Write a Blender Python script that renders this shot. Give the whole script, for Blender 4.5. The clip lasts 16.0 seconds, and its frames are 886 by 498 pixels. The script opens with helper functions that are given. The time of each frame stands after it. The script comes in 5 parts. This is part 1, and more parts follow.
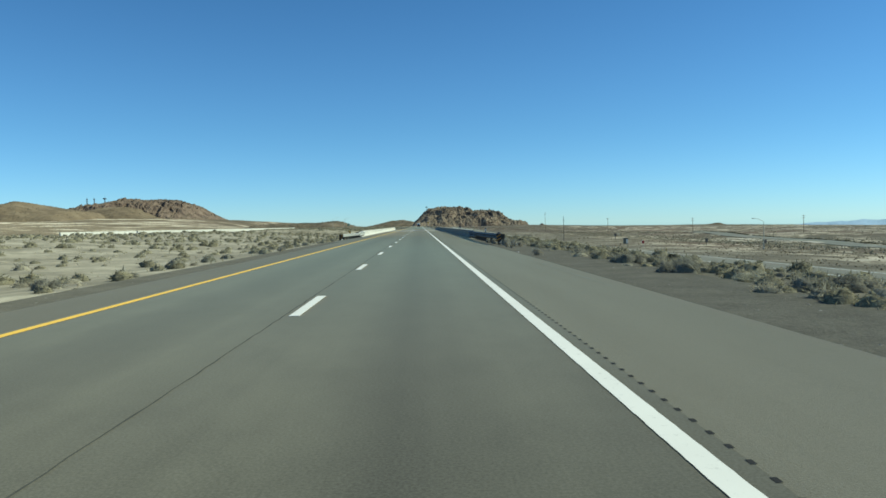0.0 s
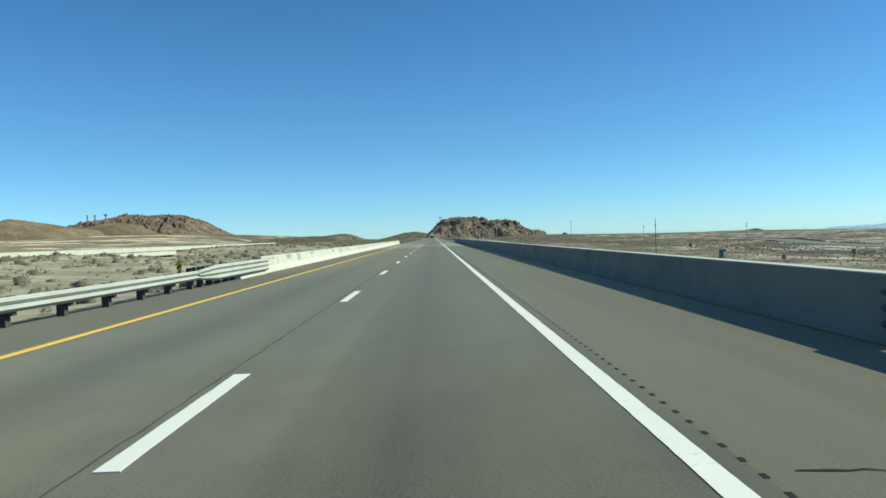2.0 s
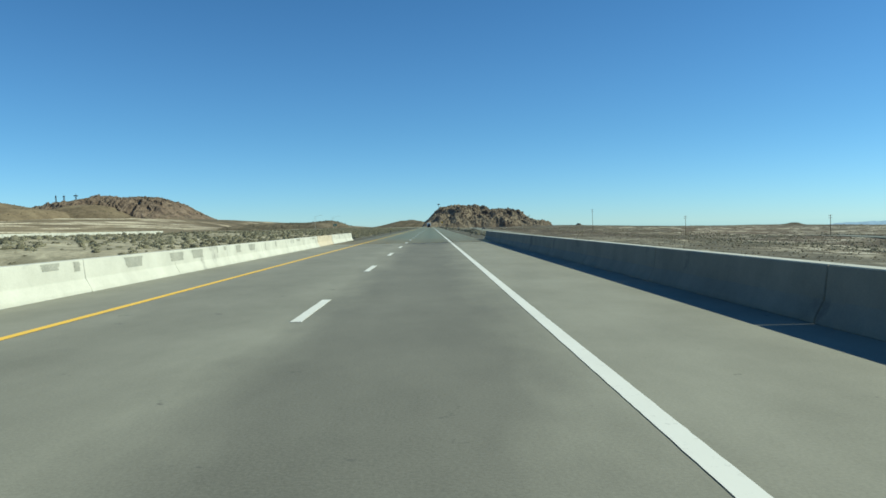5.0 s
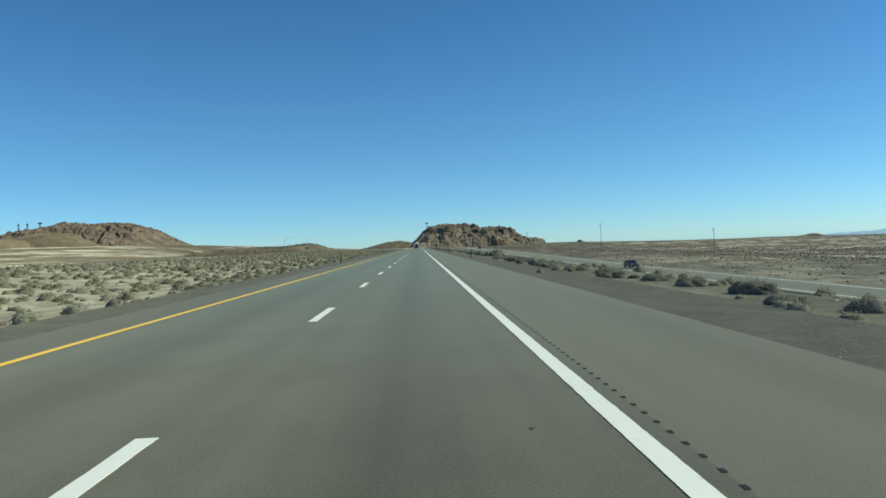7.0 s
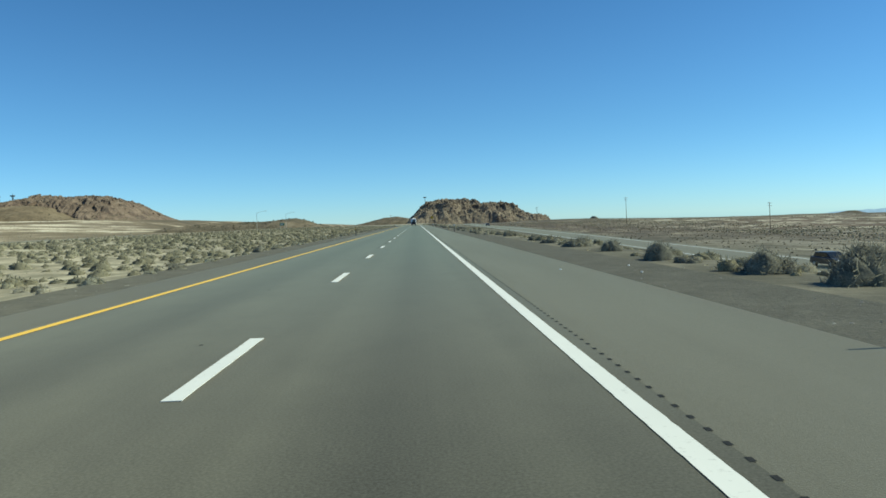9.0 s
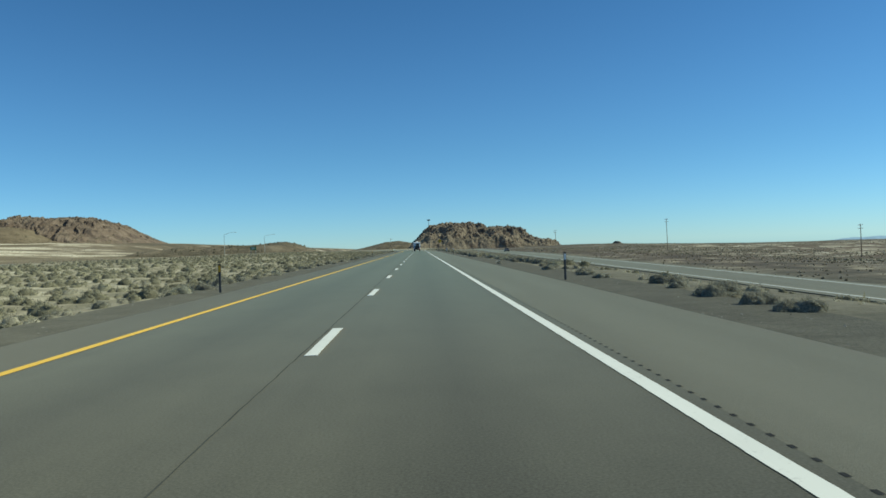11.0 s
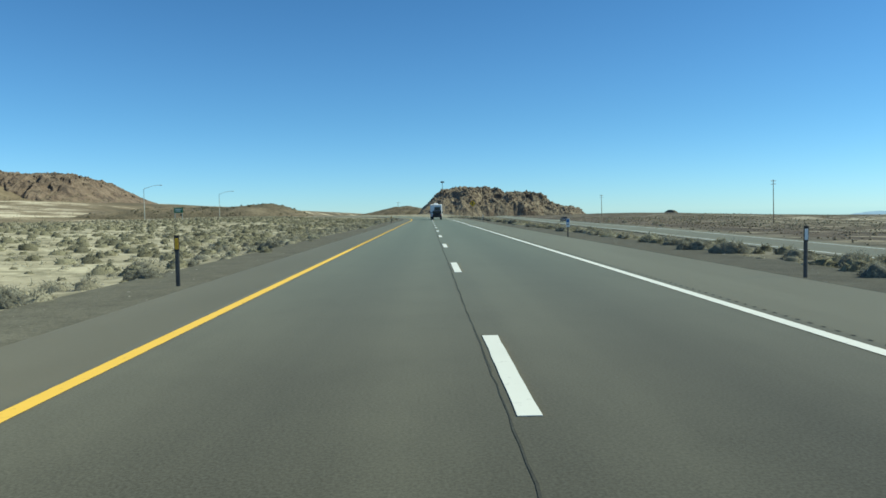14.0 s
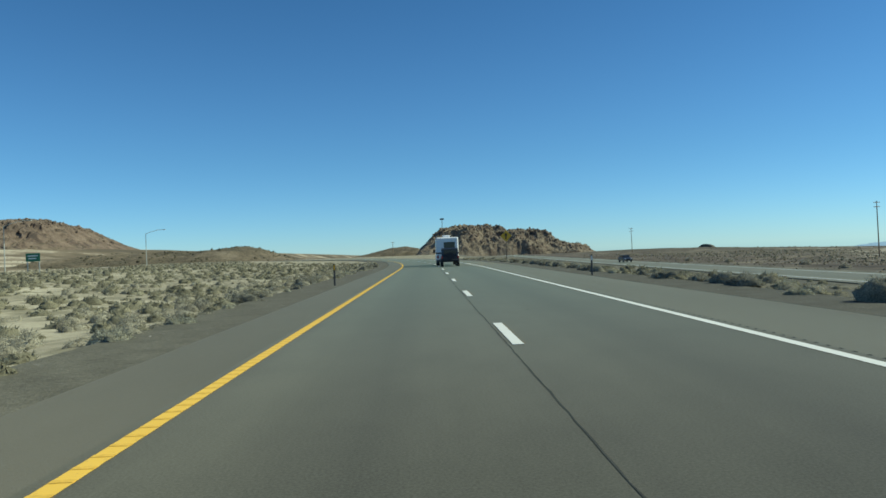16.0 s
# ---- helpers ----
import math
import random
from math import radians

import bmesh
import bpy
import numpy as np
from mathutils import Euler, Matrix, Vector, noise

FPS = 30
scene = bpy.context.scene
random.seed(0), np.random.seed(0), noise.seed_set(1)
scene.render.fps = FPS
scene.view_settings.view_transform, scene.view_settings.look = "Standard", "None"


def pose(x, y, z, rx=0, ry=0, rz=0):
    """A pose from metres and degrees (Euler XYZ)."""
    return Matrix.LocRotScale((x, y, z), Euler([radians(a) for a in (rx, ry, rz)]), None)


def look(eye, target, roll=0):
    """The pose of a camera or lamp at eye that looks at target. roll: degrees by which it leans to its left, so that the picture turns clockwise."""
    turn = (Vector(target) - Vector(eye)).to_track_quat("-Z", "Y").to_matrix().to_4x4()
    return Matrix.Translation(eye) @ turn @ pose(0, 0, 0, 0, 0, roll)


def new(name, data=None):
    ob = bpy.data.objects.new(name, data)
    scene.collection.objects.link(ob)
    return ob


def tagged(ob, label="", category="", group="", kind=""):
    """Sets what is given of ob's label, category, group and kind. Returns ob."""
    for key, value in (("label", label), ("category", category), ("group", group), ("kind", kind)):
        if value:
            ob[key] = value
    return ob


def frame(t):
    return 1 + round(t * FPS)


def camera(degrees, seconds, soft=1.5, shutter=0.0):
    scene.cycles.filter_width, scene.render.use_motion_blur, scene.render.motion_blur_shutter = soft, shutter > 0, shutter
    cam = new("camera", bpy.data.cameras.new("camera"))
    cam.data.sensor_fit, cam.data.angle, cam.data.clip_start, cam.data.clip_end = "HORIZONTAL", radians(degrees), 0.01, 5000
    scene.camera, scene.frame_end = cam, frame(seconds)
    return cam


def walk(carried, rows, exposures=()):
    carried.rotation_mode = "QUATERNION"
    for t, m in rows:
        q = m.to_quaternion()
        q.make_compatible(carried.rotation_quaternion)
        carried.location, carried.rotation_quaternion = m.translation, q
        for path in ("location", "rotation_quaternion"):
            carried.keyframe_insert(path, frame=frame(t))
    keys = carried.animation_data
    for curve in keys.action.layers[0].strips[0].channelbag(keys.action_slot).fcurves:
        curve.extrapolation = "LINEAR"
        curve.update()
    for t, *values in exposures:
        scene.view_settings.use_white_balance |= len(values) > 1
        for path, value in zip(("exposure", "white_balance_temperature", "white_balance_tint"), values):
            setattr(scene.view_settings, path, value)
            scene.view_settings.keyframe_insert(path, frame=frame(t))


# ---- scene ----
cam = camera(62.1, 16.0, soft=1.6)
EYE = 1.417
# seconds, x, y, yaw, pitch, lean to the right
ROWS = [
    (0.0, 2.044, -11.94, -1.755, -1.895, 1.144),
    (0.5, 2.074, 5.28, -0.874, -0.441, 1.241),
    (1.0, 2.127, 22.28, -0.855, 0.119, 2.437),
    (1.5, 2.126, 39.25, -1.042, -1.119, 2.554),
    (2.0, 2.130, 56.16, -0.695, -0.987, 2.153),
    (2.5, 2.155, 73.37, -0.797, -0.056, 2.348),
    (3.0, 2.101, 90.63, -0.795, -1.503, 1.858),
    (3.5, 2.059, 107.77, -0.737, -1.504, 1.526),
    (6.0, 2.095, 194.20, -0.985, -2.092, 1.054),
    (6.5, 2.157, 211.60, -1.427, -2.142, 3.054),
    (7.0, 2.194, 229.00, -1.847, -0.314, 2.520),
    (7.5, 2.262, 246.35, -1.906, 0.245, 2.625),
    (8.0, 2.207, 263.63, -1.828, -1.796, 2.044),
    (8.5, 2.124, 281.15, -1.664, -2.049, 1.197),
    (9.0, 2.104, 298.50, -1.980, -2.170, 2.219),
    (11.5, 1.228, 385.08, -1.871, 0.350, 1.921),
    (12.0, 0.904, 402.16, -1.586, 0.649, 3.136),
    (12.5, 0.462, 419.20, -1.500, -0.312, 1.049),
    (13.0, -0.015, 436.13, -1.137, -0.027, 0.119),
    (13.5, -0.379, 453.21, -0.939, -2.001, 0.257),
    (14.0, -0.679, 470.35, -1.094, -2.865, 0.900),
    (14.5, -0.937, 487.58, -0.185, 1.257, 2.127),
    (15.0, -1.128, 504.57, -0.558, 0.994, 1.852),
    (15.5, -1.194, 521.00, -0.987, -0.845, 2.631),
    (16.0, -1.323, 537.55, -1.299, 0.247, 2.087),
]


def aim(x, y, yaw, pitch, lean):
    return pose(x, y, EYE, 90 + pitch, 0, yaw) @ pose(0, 0, 0, 0, 0, -lean)


walk(cam, [(t, aim(x, y, yaw, pitch, lean)) for t, x, y, yaw, pitch, lean in ROWS],
     exposures=[(0.0, 0.36, 6500, -10.0), (1.0, 0.38, 6500, -10.0), (2.0, 0.46, 6500, -10.0), (3.5, 0.38, 6500, -10.0), (6.0, 0.30, 6500, -10.0), (6.5, 0.33, 6500, -10.0), (7.0, 0.27, 6500, -10.0), (9.0, 0.38, 6500, -10.0), (11.5, 0.15, 6500, -10.0),
                (13.0, 0.18, 6500, -10.0), (14.0, 0.42, 6500, -10.0), (14.5, 0.30, 6500, -10.0), (15.0, 0.14, 6500, -10.0), (15.5, 0.22, 6500, -10.0), (16.0, 0.20, 6500, -10.0)])

# ---- light ----
SUN_FROM = Vector((1.0, 0.02, 0.80)).normalized()
SUN_UP = math.asin(SUN_FROM.z)
SUN_TURN = math.atan2(SUN_FROM.x, SUN_FROM.y)
world = bpy.data.worlds.new("sky")
scene.world = world
world.use_nodes = True
wn = world.node_tree
sky = wn.nodes.new("ShaderNodeTexSky")
sky.sky_type, sky.sun_disc = "NISHITA", False
sky.sun_elevation, sky.sun_rotation = SUN_UP, SUN_TURN
sky.altitude, sky.air_density, sky.dust_density, sky.ozone_density = 1400, 1.0, 0.0, 5.0
wn.nodes["Background"].inputs["Strength"].default_value = 0.088
# the clear, deep blue of a high desert sky
tint = wn.nodes.new("ShaderNodeMix")
tint.data_type, tint.blend_type = "RGBA", "MULTIPLY"
tint.inputs[0].default_value = 1.0
up = wn.nodes.new("ShaderNodeTexCoord")
upz = wn.nodes.new("ShaderNodeSeparateXYZ")
wn.links.new(up.outputs["Generated"], upz.inputs[0])
fade = wn.nodes.new("ShaderNodeValToRGB")
fade.color_ramp.interpolation = "EASE"
fade.color_ramp.elements.new(0.5)
for e, (at, c) in zip(fade.color_ramp.elements, ((0.0, (0.69, 0.93, 1.27, 1)), (0.14, (0.65, 0.90, 1.14, 1)), (0.42, (0.54, 0.82, 1.07, 1)))):
    e.position, e.color = at, c
wn.links.new(upz.outputs["Z"], fade.inputs[0])
wn.links.new(fade.outputs[0], tint.inputs[7])
wn.links.new(sky.outputs[0], tint.inputs[6])
wn.links.new(tint.outputs[2], wn.nodes["Background"].inputs["Color"])
sun = new("sun", bpy.data.lights.new("sun", "SUN"))
sun.data.energy, sun.data.angle, sun.data.color = 5.0, radians(0.53), (1.0, 0.93, 0.80)
sun.matrix_world = look(SUN_FROM * 300, (0, 0, 0))


# ---- materials ----
def ramp(nt, fac, stops):
    node = nt.nodes.new("ShaderNodeValToRGB")
    cr = node.color_ramp
    while len(cr.elements) < len(stops):
        cr.elements.new(0.5)
    for e, (at, c) in zip(cr.elements, stops):
        e.position, e.color = at, (*c, 1) if len(c) == 3 else c
    nt.links.new(fac, node.inputs[0])
    return node.outputs[0]


def tex(nt, scale, detail=4.0, rough=0.6, stretch=(1, 1, 1)):
    tc = nt.nodes.new("ShaderNodeNewGeometry")
    mp = nt.nodes.new("ShaderNodeMapping")
    mp.inputs["Scale"].default_value = stretch
    nt.links.new(tc.outputs["Position"], mp.inputs[0])
    n = nt.nodes.new("ShaderNodeTexNoise")
    n.inputs["Scale"].default_value, n.inputs["Detail"].default_value, n.inputs["Roughness"].default_value = scale, detail, rough
    nt.links.new(mp.outputs[0], n.inputs["Vector"])
    return n.outputs[0]


def mixc(nt, fac, a, b, mode="MIX"):
    m = nt.nodes.new("ShaderNodeMix")
    m.data_type, m.blend_type = "RGBA", mode
    for v, i in ((fac, 0), (a, 6), (b, 7)):
        if isinstance(v, (int, float)):
            m.inputs[i].default_value = v
        elif isinstance(v, tuple):
            m.inputs[i].default_value = (*v, 1)
        else:
            nt.links.new(v, m.inputs[i])
    return m.outputs[2]


def rand_of(nt, kind="object"):
    if kind == "object":
        return nt.nodes.new("ShaderNodeObjectInfo").outputs["Random"]
    return nt.nodes.new("ShaderNodeNewGeometry").outputs["Random Per Island"]


def material(name, rough=0.8, metal=0.0):
    m = bpy.data.materials.new(name)
    m.use_nodes = True
    b = m.node_tree.nodes["Principled BSDF"]
    b.inputs["Roughness"].default_value, b.inputs["Metallic"].default_value = rough, metal
    return m, m.node_tree, b


def dusty(b, sheen=0.15):
    """Loose stone and soil: a rough diffuse surface."""
    b.inputs["Diffuse Roughness"].default_value = 0.5
    b.inputs["Specular IOR Level"].default_value = sheen


def bump(nt, b, height, strength=0.4, dist=0.02):
    n = nt.nodes.new("ShaderNodeBump")
    n.inputs["Strength"].default_value, n.inputs["Distance"].default_value = strength, dist
    nt.links.new(height, n.inputs["Height"])
    nt.links.new(n.outputs[0], b.inputs["Normal"])


def grainy(name, lo, hi, scale=3.0, fine=40.0, rough=0.85, relief=0.3, dist=0.01, metal=0.0, stretch=(1, 1, 1), loose=0.0, glare_sheen=0.0):
    """A plain surface with blotches at one scale and grain at a finer one."""
    m, nt, b = material(name, rough, metal)
    if loose:
        dusty(b, loose)
    broad = tex(nt, scale, 5, 0.65, stretch)
    c = ramp(nt, broad, [(0.3, lo), (0.7, hi)])
    g = tex(nt, fine, 3, 0.7)
    c = mixc(nt, 0.35, c, ramp(nt, g, [(0.3, tuple(v * 0.6 for v in lo)), (0.7, tuple(min(1, v * 1.3) for v in hi))]))
    nt.links.new(c, b.inputs["Base Color"])
    bump(nt, b, g, relief, dist)
    # optional tinted sheen that imitates glare on paving seen at flat angles
    if glare_sheen:
        b.inputs["Sheen Weight"].default_value, b.inputs["Sheen Roughness"].default_value = glare_sheen, 0.30
        b.inputs["Sheen Tint"].default_value = (1.0, 0.72, 0.42, 1)
    return m


def asphalt_material():
    m, nt, b = material("asphalt", 0.78)
    dusty(b, 0.20)
    g = nt.nodes.new("ShaderNodeNewGeometry")
    sep = nt.nodes.new("ShaderNodeSeparateXYZ")
    nt.links.new(g.outputs["Position"], sep.inputs[0])
    # long streaks along the lanes, blotches, and the stone in the mix
    streak = tex(nt, 1.0, 4, 0.6, (1.3, 0.012, 1))
    blotch = tex(nt, 0.22, 5, 0.65, (1, 0.35, 1))
    grit = tex(nt, 42, 3, 0.8)
    c = ramp(nt, streak, [(0.38, (0.074, 0.071, 0.053)), (0.62, (0.107, 0.103, 0.077))])
    c = mixc(nt, 0.45, c, ramp(nt, blotch, [(0.38, (0.077, 0.074, 0.055)), (0.62, (0.112, 0.108, 0.081))]))
    rng = nt.nodes.new("ShaderNodeMapRange")
    rng.inputs["From Min"].default_value, rng.inputs["From Max"].default_value = -4.0, 4.0
    nt.links.new(sep.outputs["X"], rng.inputs["Value"])
    stain = tex(nt, 0.9, 5, 0.7, (1, 0.6, 1))
    c = mixc(nt, 1.0, c, ramp(nt, stain, [(0.36, (1.10, 1.10, 1.09)), (0.5, (1.0, 1.0, 1.0)), (0.64, (0.85, 0.85, 0.85))]), "MULTIPLY")
    # oil darkens the middle of each lane, tyres polish the tracks beside it
    d, l = (0.66, 0.66, 0.67), (1.10, 1.10, 1.08)
    wear = ramp(nt, rng.outputs[0], [(0.13, l), (0.265, d), (0.39, l), (0.5, (0.97, 0.97, 0.97)), (0.61, l), (0.73, d), (0.86, l)])
    c = mixc(nt, 1.0, c, wear, "MULTIPLY")
    # the stretch before the bridge is older and paler than the one in the bend
    age = nt.nodes.new("ShaderNodeMapRange")
    age.inputs["From Min"].default_value, age.inputs["From Max"].default_value = -20.0, 480.0
    nt.links.new(sep.outputs["Y"], age.inputs["Value"])
    c = mixc(nt, 1.0, c, ramp(nt, age.outputs[0], [(0.0, (1.03, 1.05, 1.06)), (0.13, (1.14, 1.17, 1.20)), (0.34, (1.10, 1.13, 1.16)), (0.45, (1.0, 1.01, 1.02)), (0.65, (1.04, 1.04, 1.04)), (0.8, (0.86, 0.86, 0.86))]), "MULTIPLY")
    c = mixc(nt, 0.32, c, ramp(nt, grit, [(0.36, (0.024, 0.024, 0.020)), (0.64, (0.175, 0.173, 0.141))]))
    nt.links.new(c, b.inputs["Base Color"])
    bump(nt, b, grit, 0.08, 0.005)
    # tinted sheen lightens the asphalt at flat angles, standing in for glare
    b.inputs["Sheen Weight"].default_value, b.inputs["Sheen Roughness"].default_value = 0.48, 0.27
    b.inputs["Sheen Tint"].default_value = (1.0, 0.72, 0.42, 1)
    return m


def ground_material():
    m, nt, b = material("desert_ground", 0.95)
    dusty(b)
    g = nt.nodes.new("ShaderNodeNewGeometry")
    sep = nt.nodes.new("ShaderNodeSeparateXYZ")
    nt.links.new(g.outputs["Position"], sep.inputs[0])

    def mask(axis, lo, hi, stops):
        r = nt.nodes.new("ShaderNodeMapRange")
        r.inputs["From Min"].default_value, r.inputs["From Max"].default_value = lo, hi
        nt.links.new(sep.outputs[axis], r.inputs["Value"])
        return ramp(nt, r.outputs[0], [(at, (v, v, v)) for at, v in stops])
    def times(u, v):
        k = nt.nodes.new("ShaderNodeMath")
        k.operation = "MULTIPLY"
        nt.links.new(u, k.inputs[0])
        nt.links.new(v, k.inputs[1])
        return k.outputs[0]
    big = tex(nt, 0.012, 6, 0.62, (1, 0.55, 1))
    bands = tex(nt, 0.0105, 7, 0.66, (0.8, 0.62, 1))
    mid = tex(nt, 0.14, 6, 0.68)
    patchy = tex(nt, 0.019, 8, 0.74, (1.0, 0.7, 1))
    hue = tex(nt, 0.006, 4, 0.6, (1.0, 0.8, 1))
    fine = tex(nt, 3.5, 5, 0.75)
    # pale sand with paler drifts and greyer crust
    c = ramp(nt, mid, [(0.38, (0.225, 0.200, 0.136)), (0.5, (0.355, 0.318, 0.222)), (0.62, (0.50, 0.455, 0.325))])
    c = mixc(nt, 0.35, c, ramp(nt, big, [(0.40, (0.30, 0.262, 0.186)), (0.60, (0.53, 0.485, 0.365))]))
    fleck = tex(nt, 0.5, 5, 0.7)
    c = mixc(nt, ramp(nt, fleck, [(0.46, (0, 0, 0)), (0.58, (0.75, 0.75, 0.75))]), c, (0.185, 0.170, 0.112))
    # beside the bridge the sand is greyer
    c = mixc(nt, mask("Y", 100, 330, [(0.0, 0.5), (1.0, 0.0)]), c, ramp(nt, mid, [(0.38, (0.17, 0.160, 0.127)), (0.5, (0.27, 0.255, 0.203)), (0.62, (0.38, 0.358, 0.287))]))
    # far over the sand lie bands of brown scrub and cream drifts
    far = mask("X", -420, 0, [(0.0, 0.95), (0.70, 0.9), (0.80, 0.0)])
    c = mixc(nt, far, c, ramp(nt, bands, [(0.40, (0.130, 0.102, 0.066)), (0.485, (0.205, 0.165, 0.105)), (0.53, (0.33, 0.275, 0.185)), (0.555, (0.62, 0.555, 0.42))]))
    scrubland = times(mask("Y", 820, 1150, [(0.0, 0.0), (1.0, 0.8)]), mask("X", -460, -30, [(0.0, 0.0), (0.25, 1.0), (0.85, 1.0), (1.0, 0.0)]))
    c = mixc(nt, scrubland, c, ramp(nt, bands, [(0.44, (0.105, 0.088, 0.060)), (0.54, (0.18, 0.142, 0.095)), (0.60, (0.45, 0.39, 0.28))]))
    # gravelly soil with dry grass beside the road
    c = mixc(nt, mask("X", 0, 60, [(0.12, 0.0), (0.16, 0.92), (0.6, 0.88), (0.75, 0.75)]), c, ramp(nt, mid, [(0.38, (0.112, 0.106, 0.078)), (0.52, (0.175, 0.160, 0.115)), (0.64, (0.255, 0.228, 0.163))]))
    # olive and rust scrub with cream clearings on the plain beyond the frontage road
    scrub = mixc(nt, ramp(nt, hue, [(0.42, (0, 0, 0)), (0.58, (1, 1, 1))]), (0.128, 0.116, 0.075), (0.150, 0.106, 0.072))
    speck = tex(nt, 0.11, 6, 0.80, (1.0, 0.6, 1))
    lean = nt.nodes.new("ShaderNodeMath")
    lean.operation = "MULTIPLY_ADD"
    nt.links.new(patchy, lean.inputs[0])
    lean.inputs[1].default_value = 0.7
    nt.links.new(speck, lean.inputs[2])
    plain = mixc(nt, ramp(nt, lean.outputs[0], [(0.835, (0, 0, 0)), (0.885, (1, 1, 1))]), scrub, ramp(nt, lean.outputs[0], [(0.87, (0.25, 0.208, 0.135)), (0.91, (0.40, 0.345, 0.235)), (0.94, (0.62, 0.555, 0.42))]))
    c = mixc(nt, mask("X", 40, 300, [(0.015, 0.0), (0.05, 0.8), (0.2, 0.95), (1.0, 0.95)]), c, plain)
    c = mixc(nt, mask("X", 40, 90, [(0.04, 0.0), (0.12, 0.75), (0.6, 0.55), (1.0, 0.0)]), c, ramp(nt, mid, [(0.38, (0.105, 0.098, 0.070)), (0.52, (0.185, 0.172, 0.125)), (0.64, (0.30, 0.272, 0.196))]))
    umber = times(mask("Y", 385, 500, [(0.0, 0.0), (1.0, 0.85)]), mask("X", 42, 190, [(0.0, 0.0), (0.06, 1.0), (0.6, 0.8), (1.0, 0.0)]))
    c = mixc(nt, umber, c, ramp(nt, mid, [(0.38, (0.062, 0.048, 0.037)), (0.52, (0.112, 0.086, 0.064)), (0.59, (0.20, 0.160, 0.112)), (0.64, (0.42, 0.36, 0.25))]))
    ridge = times(mask("Y", 780, 960, [(0.0, 0.0), (1.0, 0.85)]), mask("X", 60, 140, [(0.0, 0.0), (1.0, 1.0)]))
    c = mixc(nt, ridge, c, ramp(nt, patchy, [(0.42, (0.085, 0.080, 0.054)), (0.55, (0.135, 0.118, 0.078)), (0.62, (0.27, 0.23, 0.15))]))
    c = mixc(nt, 0.6, c, ramp(nt, fine, [(0.35, (0.6, 0.6, 0.6)), (0.65, (1.05, 1.05, 1.05))]), "MULTIPLY")
    nt.links.new(c, b.inputs["Base Color"])
    bump(nt, b, fine, 0.6, 0.06)
    return m


def ridge_material():
    """Dark scrub on brown earth."""
    m, nt, b = material("scrubby_slope", 0.95)
    dusty(b)
    n, f = tex(nt, 0.05, 6, 0.7), tex(nt, 0.7, 5, 0.75)
    c = ramp(nt, n, [(0.36, (0.075, 0.066, 0.045)), (0.5, (0.13, 0.10, 0.066)), (0.64, (0.27, 0.22, 0.15))])
    c = mixc(nt, 0.5, c, ramp(nt, f, [(0.4, (0.05, 0.05, 0.035)), (0.6, (0.20, 0.165, 0.11))]))
    nt.links.new(c, b.inputs["Base Color"])
    bump(nt, b, f, 0.6, 0.6)
    return m


def apron_material():
    """Smooth khaki slope of scree and thin grass."""
    m, nt, b = material("khaki_slope", 0.95)
    dusty(b)
    n, f = tex(nt, 0.02, 6, 0.66, (1, 1, 2)), tex(nt, 0.3, 5, 0.75)
    c = ramp(nt, n, [(0.38, (0.115, 0.087, 0.056)), (0.5, (0.165, 0.127, 0.080)), (0.64, (0.225, 0.180, 0.115))])
    c = mixc(nt, 0.35, c, ramp(nt, f, [(0.38, (0.075, 0.064, 0.043)), (0.62, (0.23, 0.185, 0.122))]))
    nt.links.new(c, b.inputs["Base Color"])
    bump(nt, b, f, 0.4, 0.5)
    return m


def rock_material(name="red_rock", sandy=0.86, sand=((0.135, 0.108, 0.070), (0.225, 0.182, 0.120))):
    m, nt, b = material(name, 0.92)
    dusty(b)
    band = tex(nt, 0.02, 6, 0.65, (1, 1, 2.5))
    mid = tex(nt, 0.075, 8, 0.74, (1, 1, 0.6))
    fine = tex(nt, 0.6, 5, 0.75)
    g = nt.nodes.new("ShaderNodeNewGeometry")
    sep = nt.nodes.new("ShaderNodeSeparateXYZ")
    nt.links.new(g.outputs["Normal"], sep.inputs[0])
    c = ramp(nt, band, [(0.35, (0.088, 0.078, 0.067)), (0.5, (0.150, 0.109, 0.082)), (0.65, (0.212, 0.164, 0.120))])
    c = mixc(nt, 0.6, c, ramp(nt, mid, [(0.40, (0.028, 0.025, 0.023)), (0.47, (0.122, 0.090, 0.067)), (0.63, (0.260, 0.202, 0.148))]))
    # loose sand and dry grass lie on the gentler slopes
    soft = ramp(nt, sep.outputs["Z"], [(sandy, (0, 0, 0)), (sandy + 0.12, (0.75, 0.75, 0.75))])
    c = mixc(nt, soft, c, ramp(nt, mid, [(0.35, sand[0]), (0.65, sand[1])]))
    nt.links.new(c, b.inputs["Base Color"])
    bump(nt, b, fine, 0.7, 1.0)
    return m


